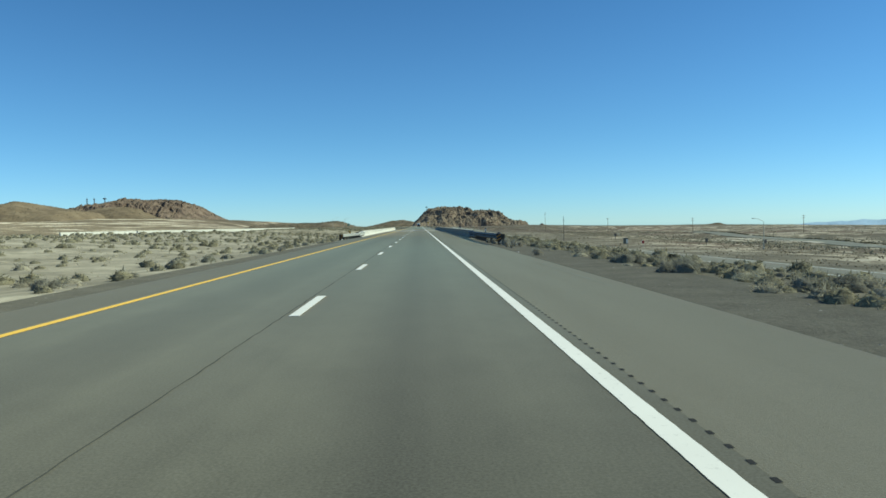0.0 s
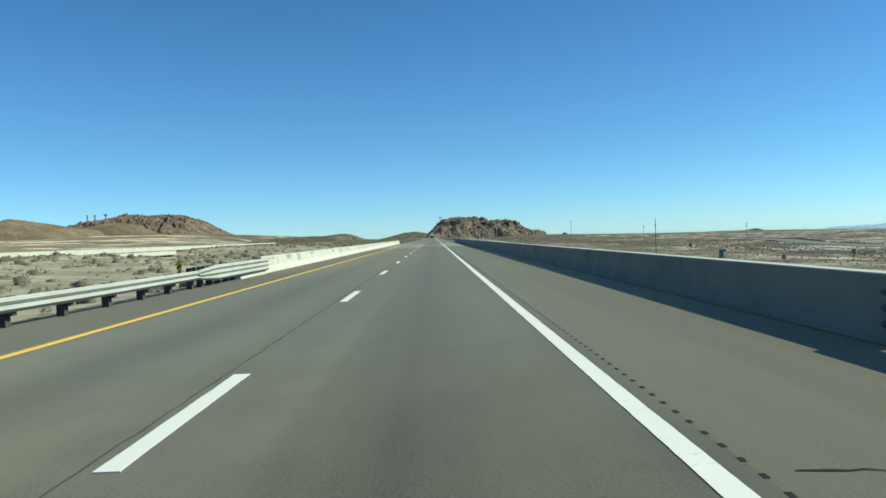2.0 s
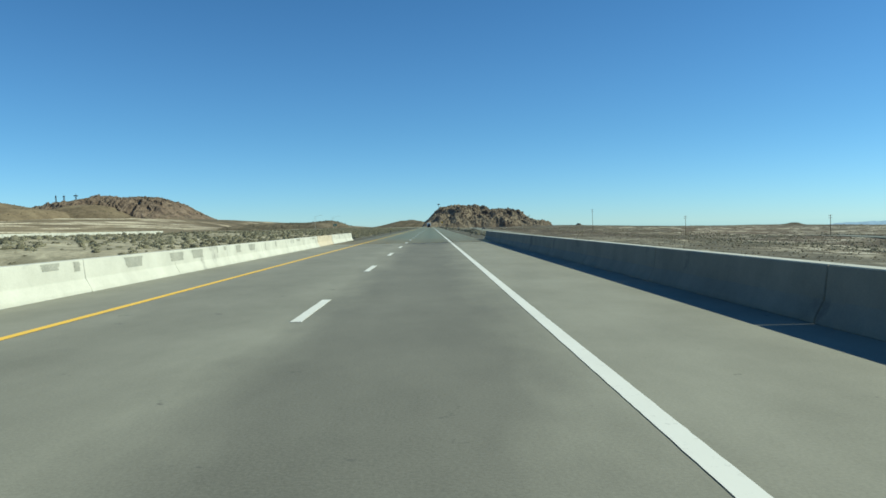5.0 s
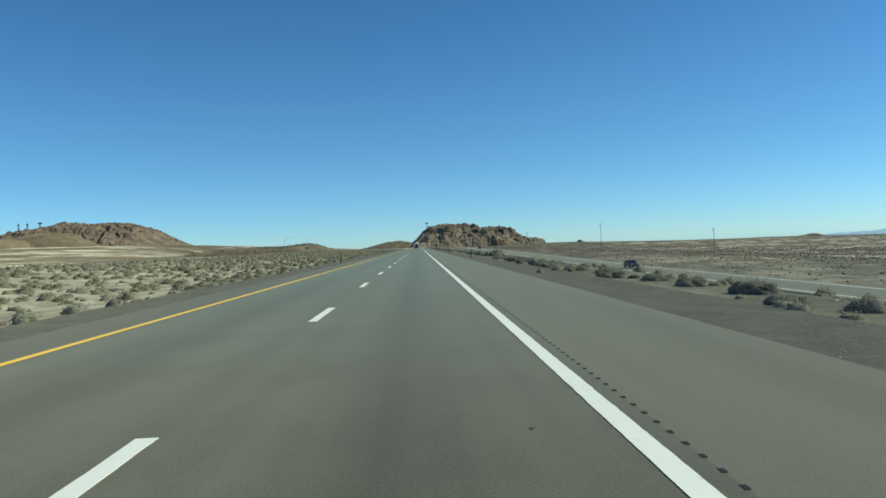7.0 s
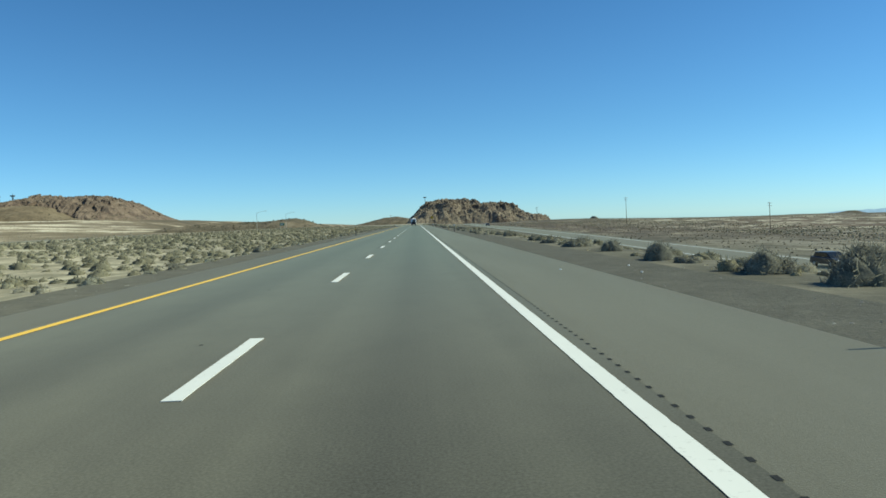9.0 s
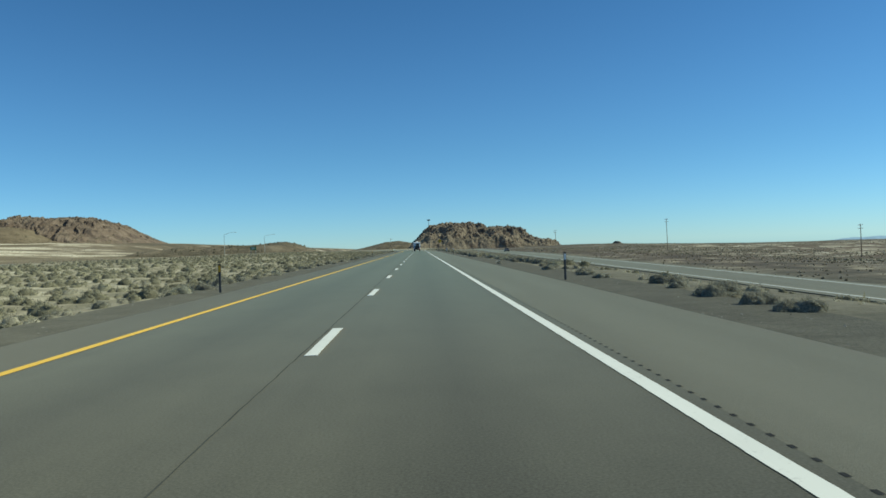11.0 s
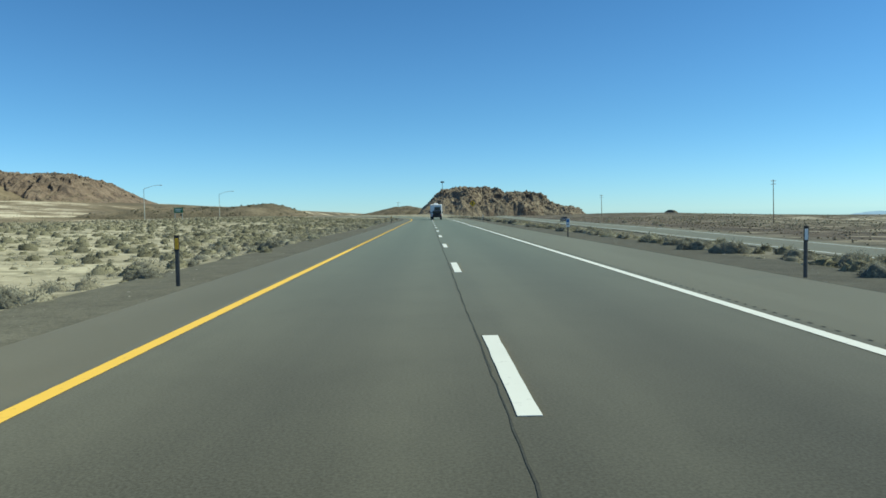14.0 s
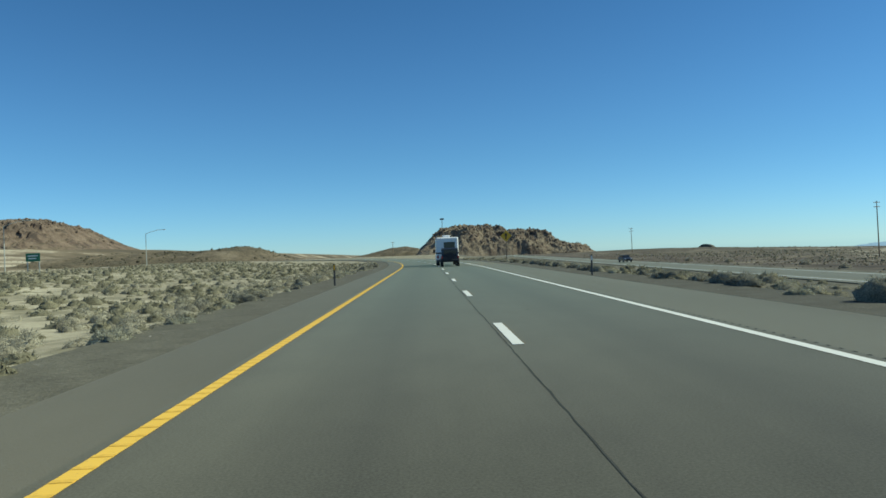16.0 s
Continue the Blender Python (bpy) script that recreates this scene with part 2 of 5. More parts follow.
def concrete_material(name, lo, hi, stain):
    m, nt, b = material(name, 0.85)
    broad = tex(nt, 0.8, 5, 0.65)
    drip = tex(nt, 1.0, 5, 0.62, (0.7, 0.7, 0.7))
    fine = tex(nt, 30, 3, 0.7)
    c = ramp(nt, broad, [(0.3, lo), (0.7, hi)])
    g = nt.nodes.new("ShaderNodeNewGeometry")
    sep = nt.nodes.new("ShaderNodeSeparateXYZ")
    nt.links.new(g.outputs["Position"], sep.inputs[0])
    # weather stains run down from the top edge
    add = nt.nodes.new("ShaderNodeMath")
    add.operation = "MULTIPLY_ADD"
    nt.links.new(sep.outputs["Z"], add.inputs[0])
    add.inputs[1].default_value = 0.03
    nt.links.new(drip, add.inputs[2])
    c = mixc(nt, ramp(nt, add.outputs[0], [(0.62, (0, 0, 0)), (0.68, (0.7, 0.7, 0.7))]), c, stain)
    c = mixc(nt, 0.2, c, ramp(nt, fine, [(0.3, tuple(v * 0.6 for v in lo)), (0.7, hi)]))
    nt.links.new(c, b.inputs["Base Color"])
    bump(nt, b, fine, 0.3, 0.006)
    return m


def shrub_material(name, kind, lo, hi, glow=0.38):
    m, nt, b = material(name, 0.9)
    r = rand_of(nt, kind)
    dusty(b)
    c = ramp(nt, r, [(0.0, lo), (0.6, hi), (1.0, tuple(v * 1.35 for v in hi))])
    n = tex(nt, 1.1, 4, 0.75)
    c = mixc(nt, 0.5, c, ramp(nt, n, [(0.3, tuple(v * 0.6 for v in lo)), (0.7, tuple(v * 1.4 for v in hi))]))
    leaf = tex(nt, 26, 4, 0.8)
    c = mixc(nt, 1.0, c, ramp(nt, leaf, [(0.40, (0.55, 0.55, 0.55)), (0.60, (1.15, 1.15, 1.15))]), "MULTIPLY")
    bump(nt, b, leaf, 0.5, 0.02)
    nt.links.new(c, b.inputs["Base Color"])
    thin = nt.nodes.new("ShaderNodeBsdfTranslucent")
    nt.links.new(c, thin.inputs["Color"])
    both = nt.nodes.new("ShaderNodeMixShader")
    both.inputs[0].default_value = glow
    nt.links.new(b.outputs[0], both.inputs[1])
    nt.links.new(thin.outputs[0], both.inputs[2])
    nt.links.new(both.outputs[0], nt.nodes["Material Output"].inputs["Surface"])
    return m


def patchwork_material(name, stops, scale):
    """Repairs laid over one another: torn fields of dark, grey and pale asphalt."""
    m, nt, b = material(name, 0.85)
    n = tex(nt, scale, 5, 0.55, (1.0, 2.3, 1))
    o = tex(nt, scale * 2.7, 5, 0.6, (1.0, 1.9, 1))
    grit = tex(nt, 40, 3, 0.7)
    c = ramp(nt, n, stops)
    c = mixc(nt, ramp(nt, o, [(0.53, (0, 0, 0)), (0.57, (0.65, 0.65, 0.65))]), c, ramp(nt, n, [(at, stops[-1 - i][1]) for i, (at, _) in enumerate(stops)]))
    c = mixc(nt, 0.10, c, ramp(nt, grit, [(0.35, (0.02, 0.02, 0.02)), (0.65, (0.17, 0.17, 0.14))]))
    nt.links.new(c, b.inputs["Base Color"])
    bump(nt, b, grit, 0.4, 0.006)
    return m


def paint_material(name, colour, wear):
    """Road paint with worn flecks that show the asphalt."""
    m, nt, b = material(name, 0.7)
    n = tex(nt, 9, 6, 0.75)
    big = tex(nt, 0.6, 3, 0.6)
    c = mixc(nt, ramp(nt, n, [(0.58, (0, 0, 0)), (0.72, (0.7, 0.7, 0.7))]), colour, wear)
    c = mixc(nt, 0.25, c, ramp(nt, big, [(0.3, tuple(v * 0.7 for v in colour)), (0.7, colour)]))
    nt.links.new(c, b.inputs["Base Color"])
    bump(nt, b, n, 0.3, 0.004)
    return m


def deck_material():
    """Bare bridge concrete, darkened by tyres and oil along the lanes."""
    m, nt, b = material("deck_concrete", 0.87)
    g = nt.nodes.new("ShaderNodeNewGeometry")
    sep = nt.nodes.new("ShaderNodeSeparateXYZ")
    nt.links.new(g.outputs["Position"], sep.inputs[0])
    warp = tex(nt, 0.9, 4, 0.6, (1, 0.3, 1))
    add = nt.nodes.new("ShaderNodeMath")
    add.operation = "MULTIPLY_ADD"
    nt.links.new(warp, add.inputs[0])
    add.inputs[1].default_value = 2.0
    nt.links.new(sep.outputs["X"], add.inputs[2])
    rng = nt.nodes.new("ShaderNodeMapRange")
    rng.inputs["From Min"].default_value, rng.inputs["From Max"].default_value = -4.0, 6.0
    nt.links.new(add.outputs[0], rng.inputs["Value"])
    k = (0.0, 0.0, 0.0)
    lane = ramp(nt, rng.outputs[0], [(0.10, k), (0.20, (0.35, 0.35, 0.35)), (0.36, (0.3, 0.3, 0.3)), (0.47, k), (0.58, (0.85, 0.85, 0.85)), (0.76, (0.85, 0.85, 0.85)), (0.88, k)])
    broad = tex(nt, 0.5, 6, 0.7, (1, 0.5, 1))
    fine = tex(nt, 35, 3, 0.7)
    c = ramp(nt, broad, [(0.3, (0.178, 0.176, 0.138)), (0.7, (0.265, 0.262, 0.210))])
    c = mixc(nt, lane, c, ramp(nt, broad, [(0.3, (0.075, 0.074, 0.060)), (0.7, (0.130, 0.128, 0.104))]))
    spot = tex(nt, 1.7, 4, 0.7)
    c = mixc(nt, ramp(nt, spot, [(0.66, (0, 0, 0)), (0.70, (0.7, 0.7, 0.7))]), c, (0.05, 0.05, 0.045))
    c = mixc(nt, 0.25, c, ramp(nt, fine, [(0.3, (0.09, 0.09, 0.075)), (0.7, (0.26, 0.26, 0.22))]))
    nt.links.new(c, b.inputs["Base Color"])
    bump(nt, b, fine, 0.35, 0.006)
    return m


ASPHALT = asphalt_material()
SHOULDER = grainy("shoulder_asphalt", (0.110, 0.106, 0.078), (0.176, 0.170, 0.128), 0.7, 60, 0.78, 0.5, 0.008, stretch=(1, 0.05, 1), loose=0.2, glare_sheen=0.33)
LEFT_SHOULDER = grainy("worn_shoulder_asphalt", (0.092, 0.087, 0.066), (0.138, 0.131, 0.101), 0.35, 60, 0.78, 0.5, 0.008, stretch=(1, 0.2, 1), loose=0.2, glare_sheen=0.24)
GRAVEL = grainy("gravel", (0.074, 0.070, 0.054), (0.150, 0.142, 0.110), 0.9, 14, 0.95, 0.9, 0.03, loose=0.15)
GROUND = ground_material()
ROCK = rock_material()
SANDY_ROCK = rock_material("sandy_rock", 0.48, ((0.185, 0.150, 0.104), (0.300, 0.250, 0.176)))
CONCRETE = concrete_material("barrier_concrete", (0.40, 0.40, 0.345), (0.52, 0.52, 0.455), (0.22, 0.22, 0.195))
# darker copy of the barrier concrete: the right barrier's shade is in its colour
GREY_SHADE_CONCRETE = concrete_material("grey_shade_concrete", (0.145, 0.137, 0.108), (0.225, 0.212, 0.168), (0.088, 0.083, 0.067))
TAN_CONCRETE = concrete_material("tan_concrete", (0.40, 0.345, 0.255), (0.50, 0.44, 0.33), (0.25, 0.22, 0.17))
DECK = deck_material()
SAND = grainy("pale_sand", (0.36, 0.33, 0.26), (0.50, 0.46, 0.37), 0.5, 6, 0.95, 0.5, 0.03)
STAIN = grainy("weather_stain", (0.20, 0.205, 0.175), (0.34, 0.34, 0.29), 1.6, 22, 0.9, 0.3, 0.006)
RUST_STAIN = grainy("brown_stain", (0.16, 0.125, 0.085), (0.28, 0.225, 0.155), 2.0, 22, 0.9, 0.3, 0.006)
TAR_AND_SHADE = grainy("sealant_and_shade", (0.018, 0.018, 0.018), (0.035, 0.035, 0.035), 2, 30, 0.9, loose=0.15)
PATCHWORK = patchwork_material("joint_repairs", [(0.43, (0.006, 0.008, 0.010)), (0.475, (0.014, 0.016, 0.018)), (0.49, (0.075, 0.074, 0.068)), (0.515, (0.30, 0.295, 0.24)), (0.535, (0.012, 0.014, 0.016)), (0.58, (0.085, 0.084, 0.074))], 1.0)
RIM_PATCH = patchwork_material("dark_repair", [(0.38, (0.007, 0.009, 0.011)), (0.50, (0.016, 0.018, 0.019)), (0.60, (0.045, 0.046, 0.044))], 1.4)
CORE_PATCH = patchwork_material("grey_repair", [(0.40, (0.024, 0.026, 0.026)), (0.50, (0.066, 0.066, 0.062)), (0.58, (0.120, 0.118, 0.104))], 1.6)
YELLOW_GROOVE_SHADE = grainy("yellow_groove_shade", (0.66, 0.40, 0.055), (0.73, 0.45, 0.064), 3, 20, 0.8)
WHITE_PAINT = paint_material("white_paint", (0.64, 0.645, 0.60), (0.25, 0.25, 0.24))
YELLOW_PAINT = paint_material("yellow_paint", (0.80, 0.50, 0.07), (0.28, 0.19, 0.06))
STEEL = grainy("galvanised_steel", (0.30, 0.315, 0.285), (0.43, 0.445, 0.405), 1.5, 25, 0.55, 0.1, 0.002)
DARK_WOOD = grainy("dark_treated_wood", (0.035, 0.031, 0.027), (0.075, 0.066, 0.056), 3, 25, 0.9, stretch=(4, 4, 0.6))
RIDGE = ridge_material()
APRON = apron_material()
# darker copy of the galvanised steel: the right rail's shade is in the colour
DULL_SHADE_STEEL = grainy("dull_shade_steel", (0.045, 0.048, 0.050), (0.082, 0.086, 0.086), 1.5, 25, 0.6, 0.1, 0.002)
WOOD = grainy("weathered_wood", (0.14, 0.10, 0.07), (0.26, 0.20, 0.14), 3, 25, 0.9, stretch=(4, 4, 0.6))
BLACK = grainy("black_rubber", (0.012, 0.012, 0.013), (0.028, 0.028, 0.03), 2, 20, 0.7)
DARK_STEEL = grainy("dark_steel", (0.05, 0.05, 0.05), (0.10, 0.10, 0.10), 2, 20, 0.6, metal=0.3)
WHITE = grainy("white_panel", (0.78, 0.78, 0.76), (0.88, 0.88, 0.86), 1.2, 15, 0.45, 0.05)
SIGN_YELLOW = grainy("sign_yellow", (0.62, 0.34, 0.02), (0.72, 0.42, 0.03), 2, 20, 0.5, 0.05)
SIGN_GREEN = grainy("sign_green", (0.02, 0.13, 0.07), (0.03, 0.18, 0.10), 2, 20, 0.5, 0.05)
SIGN_RED = grainy("sign_red", (0.42, 0.02, 0.02), (0.52, 0.035, 0.03), 2, 20, 0.5, 0.05)
SIGN_BLUE = grainy("sign_blue", (0.03, 0.12, 0.32), (0.04, 0.16, 0.40), 2, 20, 0.5, 0.05)
CAR_DARK = grainy("dark_car_paint", (0.012, 0.014, 0.02), (0.025, 0.028, 0.036), 1, 8, 0.3, 0.02)
CAR_SILVER = grainy("silver_car_paint", (0.42, 0.42, 0.42), (0.55, 0.55, 0.55), 1, 8, 0.35, 0.02, metal=0.4)
GLASS = grainy("tinted_glass", (0.01, 0.012, 0.014), (0.02, 0.024, 0.028), 1, 5, 0.08, 0.0)
CABINET_GREEN = grainy("cabinet_green", (0.045, 0.062, 0.055), (0.075, 0.095, 0.085), 2, 20, 0.6, 0.05)
LAMP_RED = grainy("red_lens", (0.30, 0.01, 0.01), (0.42, 0.02, 0.02), 2, 20, 0.3, 0.02)
SAGE = shrub_material("sagebrush", "island", (0.20, 0.189, 0.128), (0.345, 0.324, 0.222))
FAR_SAGE = shrub_material("far_scrub", "island", (0.20, 0.188, 0.130), (0.34, 0.318, 0.228))
LOW_SCRUB = shrub_material("low_scrub", "island", (0.150, 0.130, 0.092), (0.30, 0.265, 0.190))
DARK_SCRUB = shrub_material("dark_scrub", "island", (0.075, 0.072, 0.048), (0.150, 0.138, 0.090))
SAGE_ONE = shrub_material("sagebrush_near", "island", (0.27, 0.265, 0.198), (0.45, 0.438, 0.335))
TUMBLE = shrub_material("dry_brush", "island", (0.18, 0.176, 0.138), (0.325, 0.315, 0.250))
GRASS = shrub_material("dry_grass", "island", (0.36, 0.332, 0.232), (0.55, 0.505, 0.365))
PALE_BRUSH = shrub_material("pale_brush", "island", (0.27, 0.252, 0.186), (0.44, 0.412, 0.310))
WEED_GREY = shrub_material("grey_weed", "island", (0.30, 0.285, 0.235), (0.50, 0.475, 0.395))
# the blue haze of distance is put into the mountains' colour
HAZE_ROCK = grainy("hazy_mountain", (0.17, 0.29, 0.44), (0.28, 0.40, 0.54), 0.002, 0.01, 1.0, 0.0)
STONE = shrub_material("loose_stone", "island", (0.12, 0.117, 0.10), (0.34, 0.325, 0.28), 0.0)
BOULDER = shrub_material("broken_rock", "island", (0.105, 0.088, 0.072), (0.260, 0.200, 0.148), 0.0)
SEAM = grainy("road_seam", (0.042, 0.042, 0.037), (0.080, 0.080, 0.068), 1.5, 20, 0.9, loose=0.15)
WORN = grainy("worn_line", (0.20, 0.20, 0.165), (0.29, 0.287, 0.24), 2, 14, 0.9)
ORANGE = grainy("orange_plate", (0.36, 0.15, 0.015), (0.48, 0.21, 0.02), 2, 20, 0.5, 0.05)


# ---- building helpers ----
def finish(bm, name, mat, smooth=False):
    me = bpy.data.meshes.new(name)
    bmesh.ops.recalc_face_normals(bm, faces=bm.faces)
    bm.to_mesh(me)
    bm.free()
    for m in mat if isinstance(mat, (list, tuple)) else [mat]:
        me.materials.append(m)
    if smooth:
        me.polygons.foreach_set("use_smooth", [True] * len(me.polygons))
    return me


def part(name, bm, mat, parent=None, label="", smooth=False):
    ob = new(name, finish(bm, name, mat, smooth))
    ob.parent = parent
    return tagged(ob, label) if label else ob


def thing(name, x, y, z, label, category, group="", turn=0.0, kind=""):
    ob = new(name)
    ob.empty_display_size = 0.2
    ob.matrix_world = pose(x, y, z, 0, 0, turn)
    return tagged(ob, label, category, group, kind)


def add_box(bm, lo, hi, bevel=0.0):
    c = [(a + b) / 2 for a, b in zip(lo, hi)]
    s = [b - a for a, b in zip(lo, hi)]
    r = bmesh.ops.create_cube(bm, size=1, matrix=Matrix.Translation(c) @ Matrix.Diagonal((*s, 1)))
    if bevel:
        es = list({e for v in r["verts"] for e in v.link_edges})
        bmesh.ops.bevel(bm, geom=es, offset=bevel, segments=2, affect="EDGES", profile=0.5)
    return bm


def box(lo, hi, bevel=0.0):
    return add_box(bmesh.new(), lo, hi, bevel)


def add_rod(bm, a, b, r0, r1=None, seg=8):
    a, b = Vector(a), Vector(b)
    d = b - a
    m = Matrix.Translation((a + b) / 2) @ d.to_track_quat("Z", "Y").to_matrix().to_4x4()
    bmesh.ops.create_cone(bm, cap_ends=True, segments=seg, radius1=r0, radius2=r0 if r1 is None else r1, depth=d.length, matrix=m)
    return bm


def rod(a, b, r0, r1=None, seg=8):
    return add_rod(bmesh.new(), a, b, r0, r1, seg)


def prism(outline, axis, lo, hi, bevel=0.0):
    """An outline of two coordinates pushed along the axis from lo to hi."""
    bm = bmesh.new()

    def at(p, s):
        q = list(p)
        q.insert("xyz".index(axis), s)
        return q
    a = [bm.verts.new(at(p, lo)) for p in outline]
    b = [bm.verts.new(at(p, hi)) for p in outline]
    bm.faces.new(a)
    bm.faces.new(b[::-1])
    for i in range(len(a)):
        j = (i + 1) % len(a)
        bm.faces.new((a[i], b[i], b[j], a[j]))
    if bevel:
        bmesh.ops.recalc_face_normals(bm, faces=bm.faces)
        bmesh.ops.bevel(bm, geom=list(bm.edges), offset=bevel, segments=1, affect="EDGES")
    return bm


def array_mesh(name, verts, faces, mat, smooth=False):
    me = bpy.data.meshes.new(name)
    k = faces.shape[1]
    me.vertices.add(len(verts))
    me.vertices.foreach_set("co", np.ascontiguousarray(verts, np.float32).ravel())
    me.loops.add(faces.size)
    me.loops.foreach_set("vertex_index", np.ascontiguousarray(faces, np.int32).ravel())
    me.polygons.add(len(faces))
    me.polygons.foreach_set("loop_start", np.arange(0, faces.size, k, dtype=np.int32))
    me.polygons.foreach_set("use_smooth", np.full(len(faces), smooth))
    me.update(calc_edges=True)
    me.materials.append(mat)
    return me


# ---- the plan ----
BEND_FROM, BEND_RADIUS = 600.0, 700.0
HALF, HALF_LEFT = 3.68, 3.757   # lane line to the edge lines
PAVED_LEFT, PAVED_RIGHT = -5.45, 6.68
DASH, PERIOD = 3.32, 12.192
BRIDGE_FROM, BRIDGE_TO = 140.0, 219.3
DECK_FROM = 158.0
OPP_X, OPP_Z = -59.5, 0.65


def bend(y):
    """How far the road has swung to the left at y."""
    y = np.asarray(y, float)
    d = np.clip(y - BEND_FROM, 0, 600)
    return -d * d / (2 * BEND_RADIUS)


def front_x(y):
    return np.interp(y, [-150, 60, 370, 485, 600, 700, 1000], [63, 60, 43, 38.5, 37, 39, 50])


def soft(v):
    v = np.clip(v, 0, 1)
    return v * v * (3 - 2 * v)


def wave(x, y, s, seed=0.0):
    """Cheap smooth undulation, about -1 to 1."""
    return (np.sin(x * s + seed) * np.cos(y * s * 0.83 + seed * 1.7) + 0.6 * np.sin(x * s * 2.3 + y * s * 1.9 + seed * 2.1)
            + 0.35 * np.sin(x * s * 4.7 - y * s * 5.3 + seed * 3.3)) / 1.95


def trough(x, y):
    """The cutting of the road that crosses beneath: 1 on its floor."""
    across = np.abs(y - 177.0)
    return (1 - soft((across - 15) / 24)) * (1 - soft((-x - 90) / 60)) * (1 - soft((x - 120) / 60))


FRONT_Y = np.array([-3000, -100, 215, 370, 480, 600, 750, 1000, 5000.0])
FRONT_Z = np.array([-6.3, -6.2, -6.0, -4.6, -3.1, -2.1, -2.0, -2.0, -2.0])


def height(x, y):
    x, y = np.asarray(x, float), np.asarray(y, float)
    u = x - bend(y)
    zr = np.interp(y, FRONT_Y, FRONT_Z)
    fx = front_x(y)
    right = zr * soft((x - 10.0) / np.maximum(0.62 * (fx - 14), 8))
    off_road = soft((np.abs(x - fx) - 7) / 8) * soft((u - 9) / 8)
    right = right + 0.15 * wave(x, y, 0.11) * off_road
    # a shallow valley beside the frontage road, then a rise to the skyline that falls away to the side
    dip = np.interp(y, [-500, 300, 640, 800, 1100], [-3.5, -3.5, -6.0, -4.0, 0.0])
    right = right + dip * soft((x - fx - 8) / 110) + 0.8 * wave(x, y, 0.018, 1.0) * soft((x - fx - 12) / 80)
    ridge = np.interp(x, [0, 60, 150, 206, 250, 296, 346, 396, 430, 500, 900], [-2, -1.0, -1.1, -2.8, -3.9, -4.5, -5.2, -4.9, -8, -15, -22])
    k = soft((y - 650) / 300) * soft((x - 60) / 80)
    right = right * (1 - k) + (ridge + 0.5 * wave(x, y, 0.02, 5.0)) * k
    right = right - np.clip(y - 1010, 0, 1e9) * np.interp(x, [0, 100, 250, 450], [0.004, 0.012, 0.03, 0.045]) - 0.03 * np.clip(x - 600, 0, 1e9) * (y < 1010)
    left = -0.3 * soft((-u - 7.0) / 5) + 0.25 * wave(x, y, 0.13, 2.0) * soft((-u - 9) / 6)
    left = left + (0.9 + 0.3 * (1 - soft((y - 300) / 90))) * soft((-u - 9) / 30) * (1 - soft((-u - 74) / 10)) + 1.2 * wave(x, y, 0.014, 3.0) * soft((-u - 80) / 100)
    left = left + (9.0 * soft((-x - 150) / 290) * soft((y - 90) / 600) + 18.0 * soft((-x - 100) / 500) * soft((y - 700) / 800)) * soft((-u - 15) / 90) - 0.006 * np.clip(y - 1700, 0, 1e9)
    far = np.abs(u - OPP_X + 26 * soft((y - 315) / 280))
    m = (1 - soft((far - 7.6) / 3.0)) * (1 - soft((y - 320) / 60))
    left = left * (1 - m) + np.minimum(left, OPP_Z - 0.15) * m
    z = np.where(u > 0, right, left) - 0.10
    t = trough(x, y)
    return z * (1 - t) + np.minimum(z, -6.2) * t


# ---- ground ----
def ground():
    xs = np.concatenate([-np.geomspace(4600, 830, 16), np.linspace(-810, -132, 90), np.linspace(-124, -40, 30), np.linspace(-38, 38, 90), np.linspace(41, 130, 34), np.geomspace(136, 4600, 46)])
    ys = np.concatenate([-np.geomspace(3000, 60, 14), np.linspace(-50, 120, 60), np.linspace(122, 232, 76), np.linspace(236, 720, 150), np.linspace(728, 1700, 110), np.geomspace(1730, 4900, 24)])
    X, Y = np.meshgrid(xs, ys)
    V = np.stack([X, Y, height(X, Y)], -1).reshape(-1, 3)
    n = len(xs)
    i = (np.arange(len(ys) - 1)[:, None] * n + np.arange(n - 1)[None]).ravel()
    F = np.stack([i, i + 1, i + n + 1, i + n], -1)
    return tagged(new("ground", array_mesh("ground", V, F, GROUND, True)), "pale sandy desert ground with dry scrub", "ground", kind="structure")


ground()


def strip(name, x0, x1, ys, z, mat, thick=0.0, swing=True, label="", category="", kind="structure", fall=(0, 0)):
    """A ribbon along the road between two side distances, with its edges turned down where it has a thickness; fall sinks its two ends."""
    prof = [(x0, -thick), (x0, 0), (x1, 0), (x1, -thick)] if thick else [(x0, 0), (x1, 0)]
    ys = np.asarray(ys, float)
    off = bend(ys) if swing else 0 * ys
    zs = np.full(len(ys), float(z))
    zs[0] -= fall[0]
    zs[-1] -= fall[1]
    V = np.stack([np.stack([px + off, ys, zs + pz], -1) for px, pz in prof], 1).reshape(-1, 3)
    k = len(prof)
    F = []
    for r in range(len(ys) - 1):
        for c in range(k - 1):
            F.append((r * k + c, r * k + c + 1, (r + 1) * k + c + 1, (r + 1) * k + c))
    ob = new(name, array_mesh(name, V, np.array(F), mat))
    return tagged(ob, label, category, "", kind) if label else ob


BEFORE = np.linspace(-120, DECK_FROM, 20)
AFTER = np.concatenate([np.linspace(BRIDGE_TO, 600, 30), np.linspace(608, 1100, 62)])

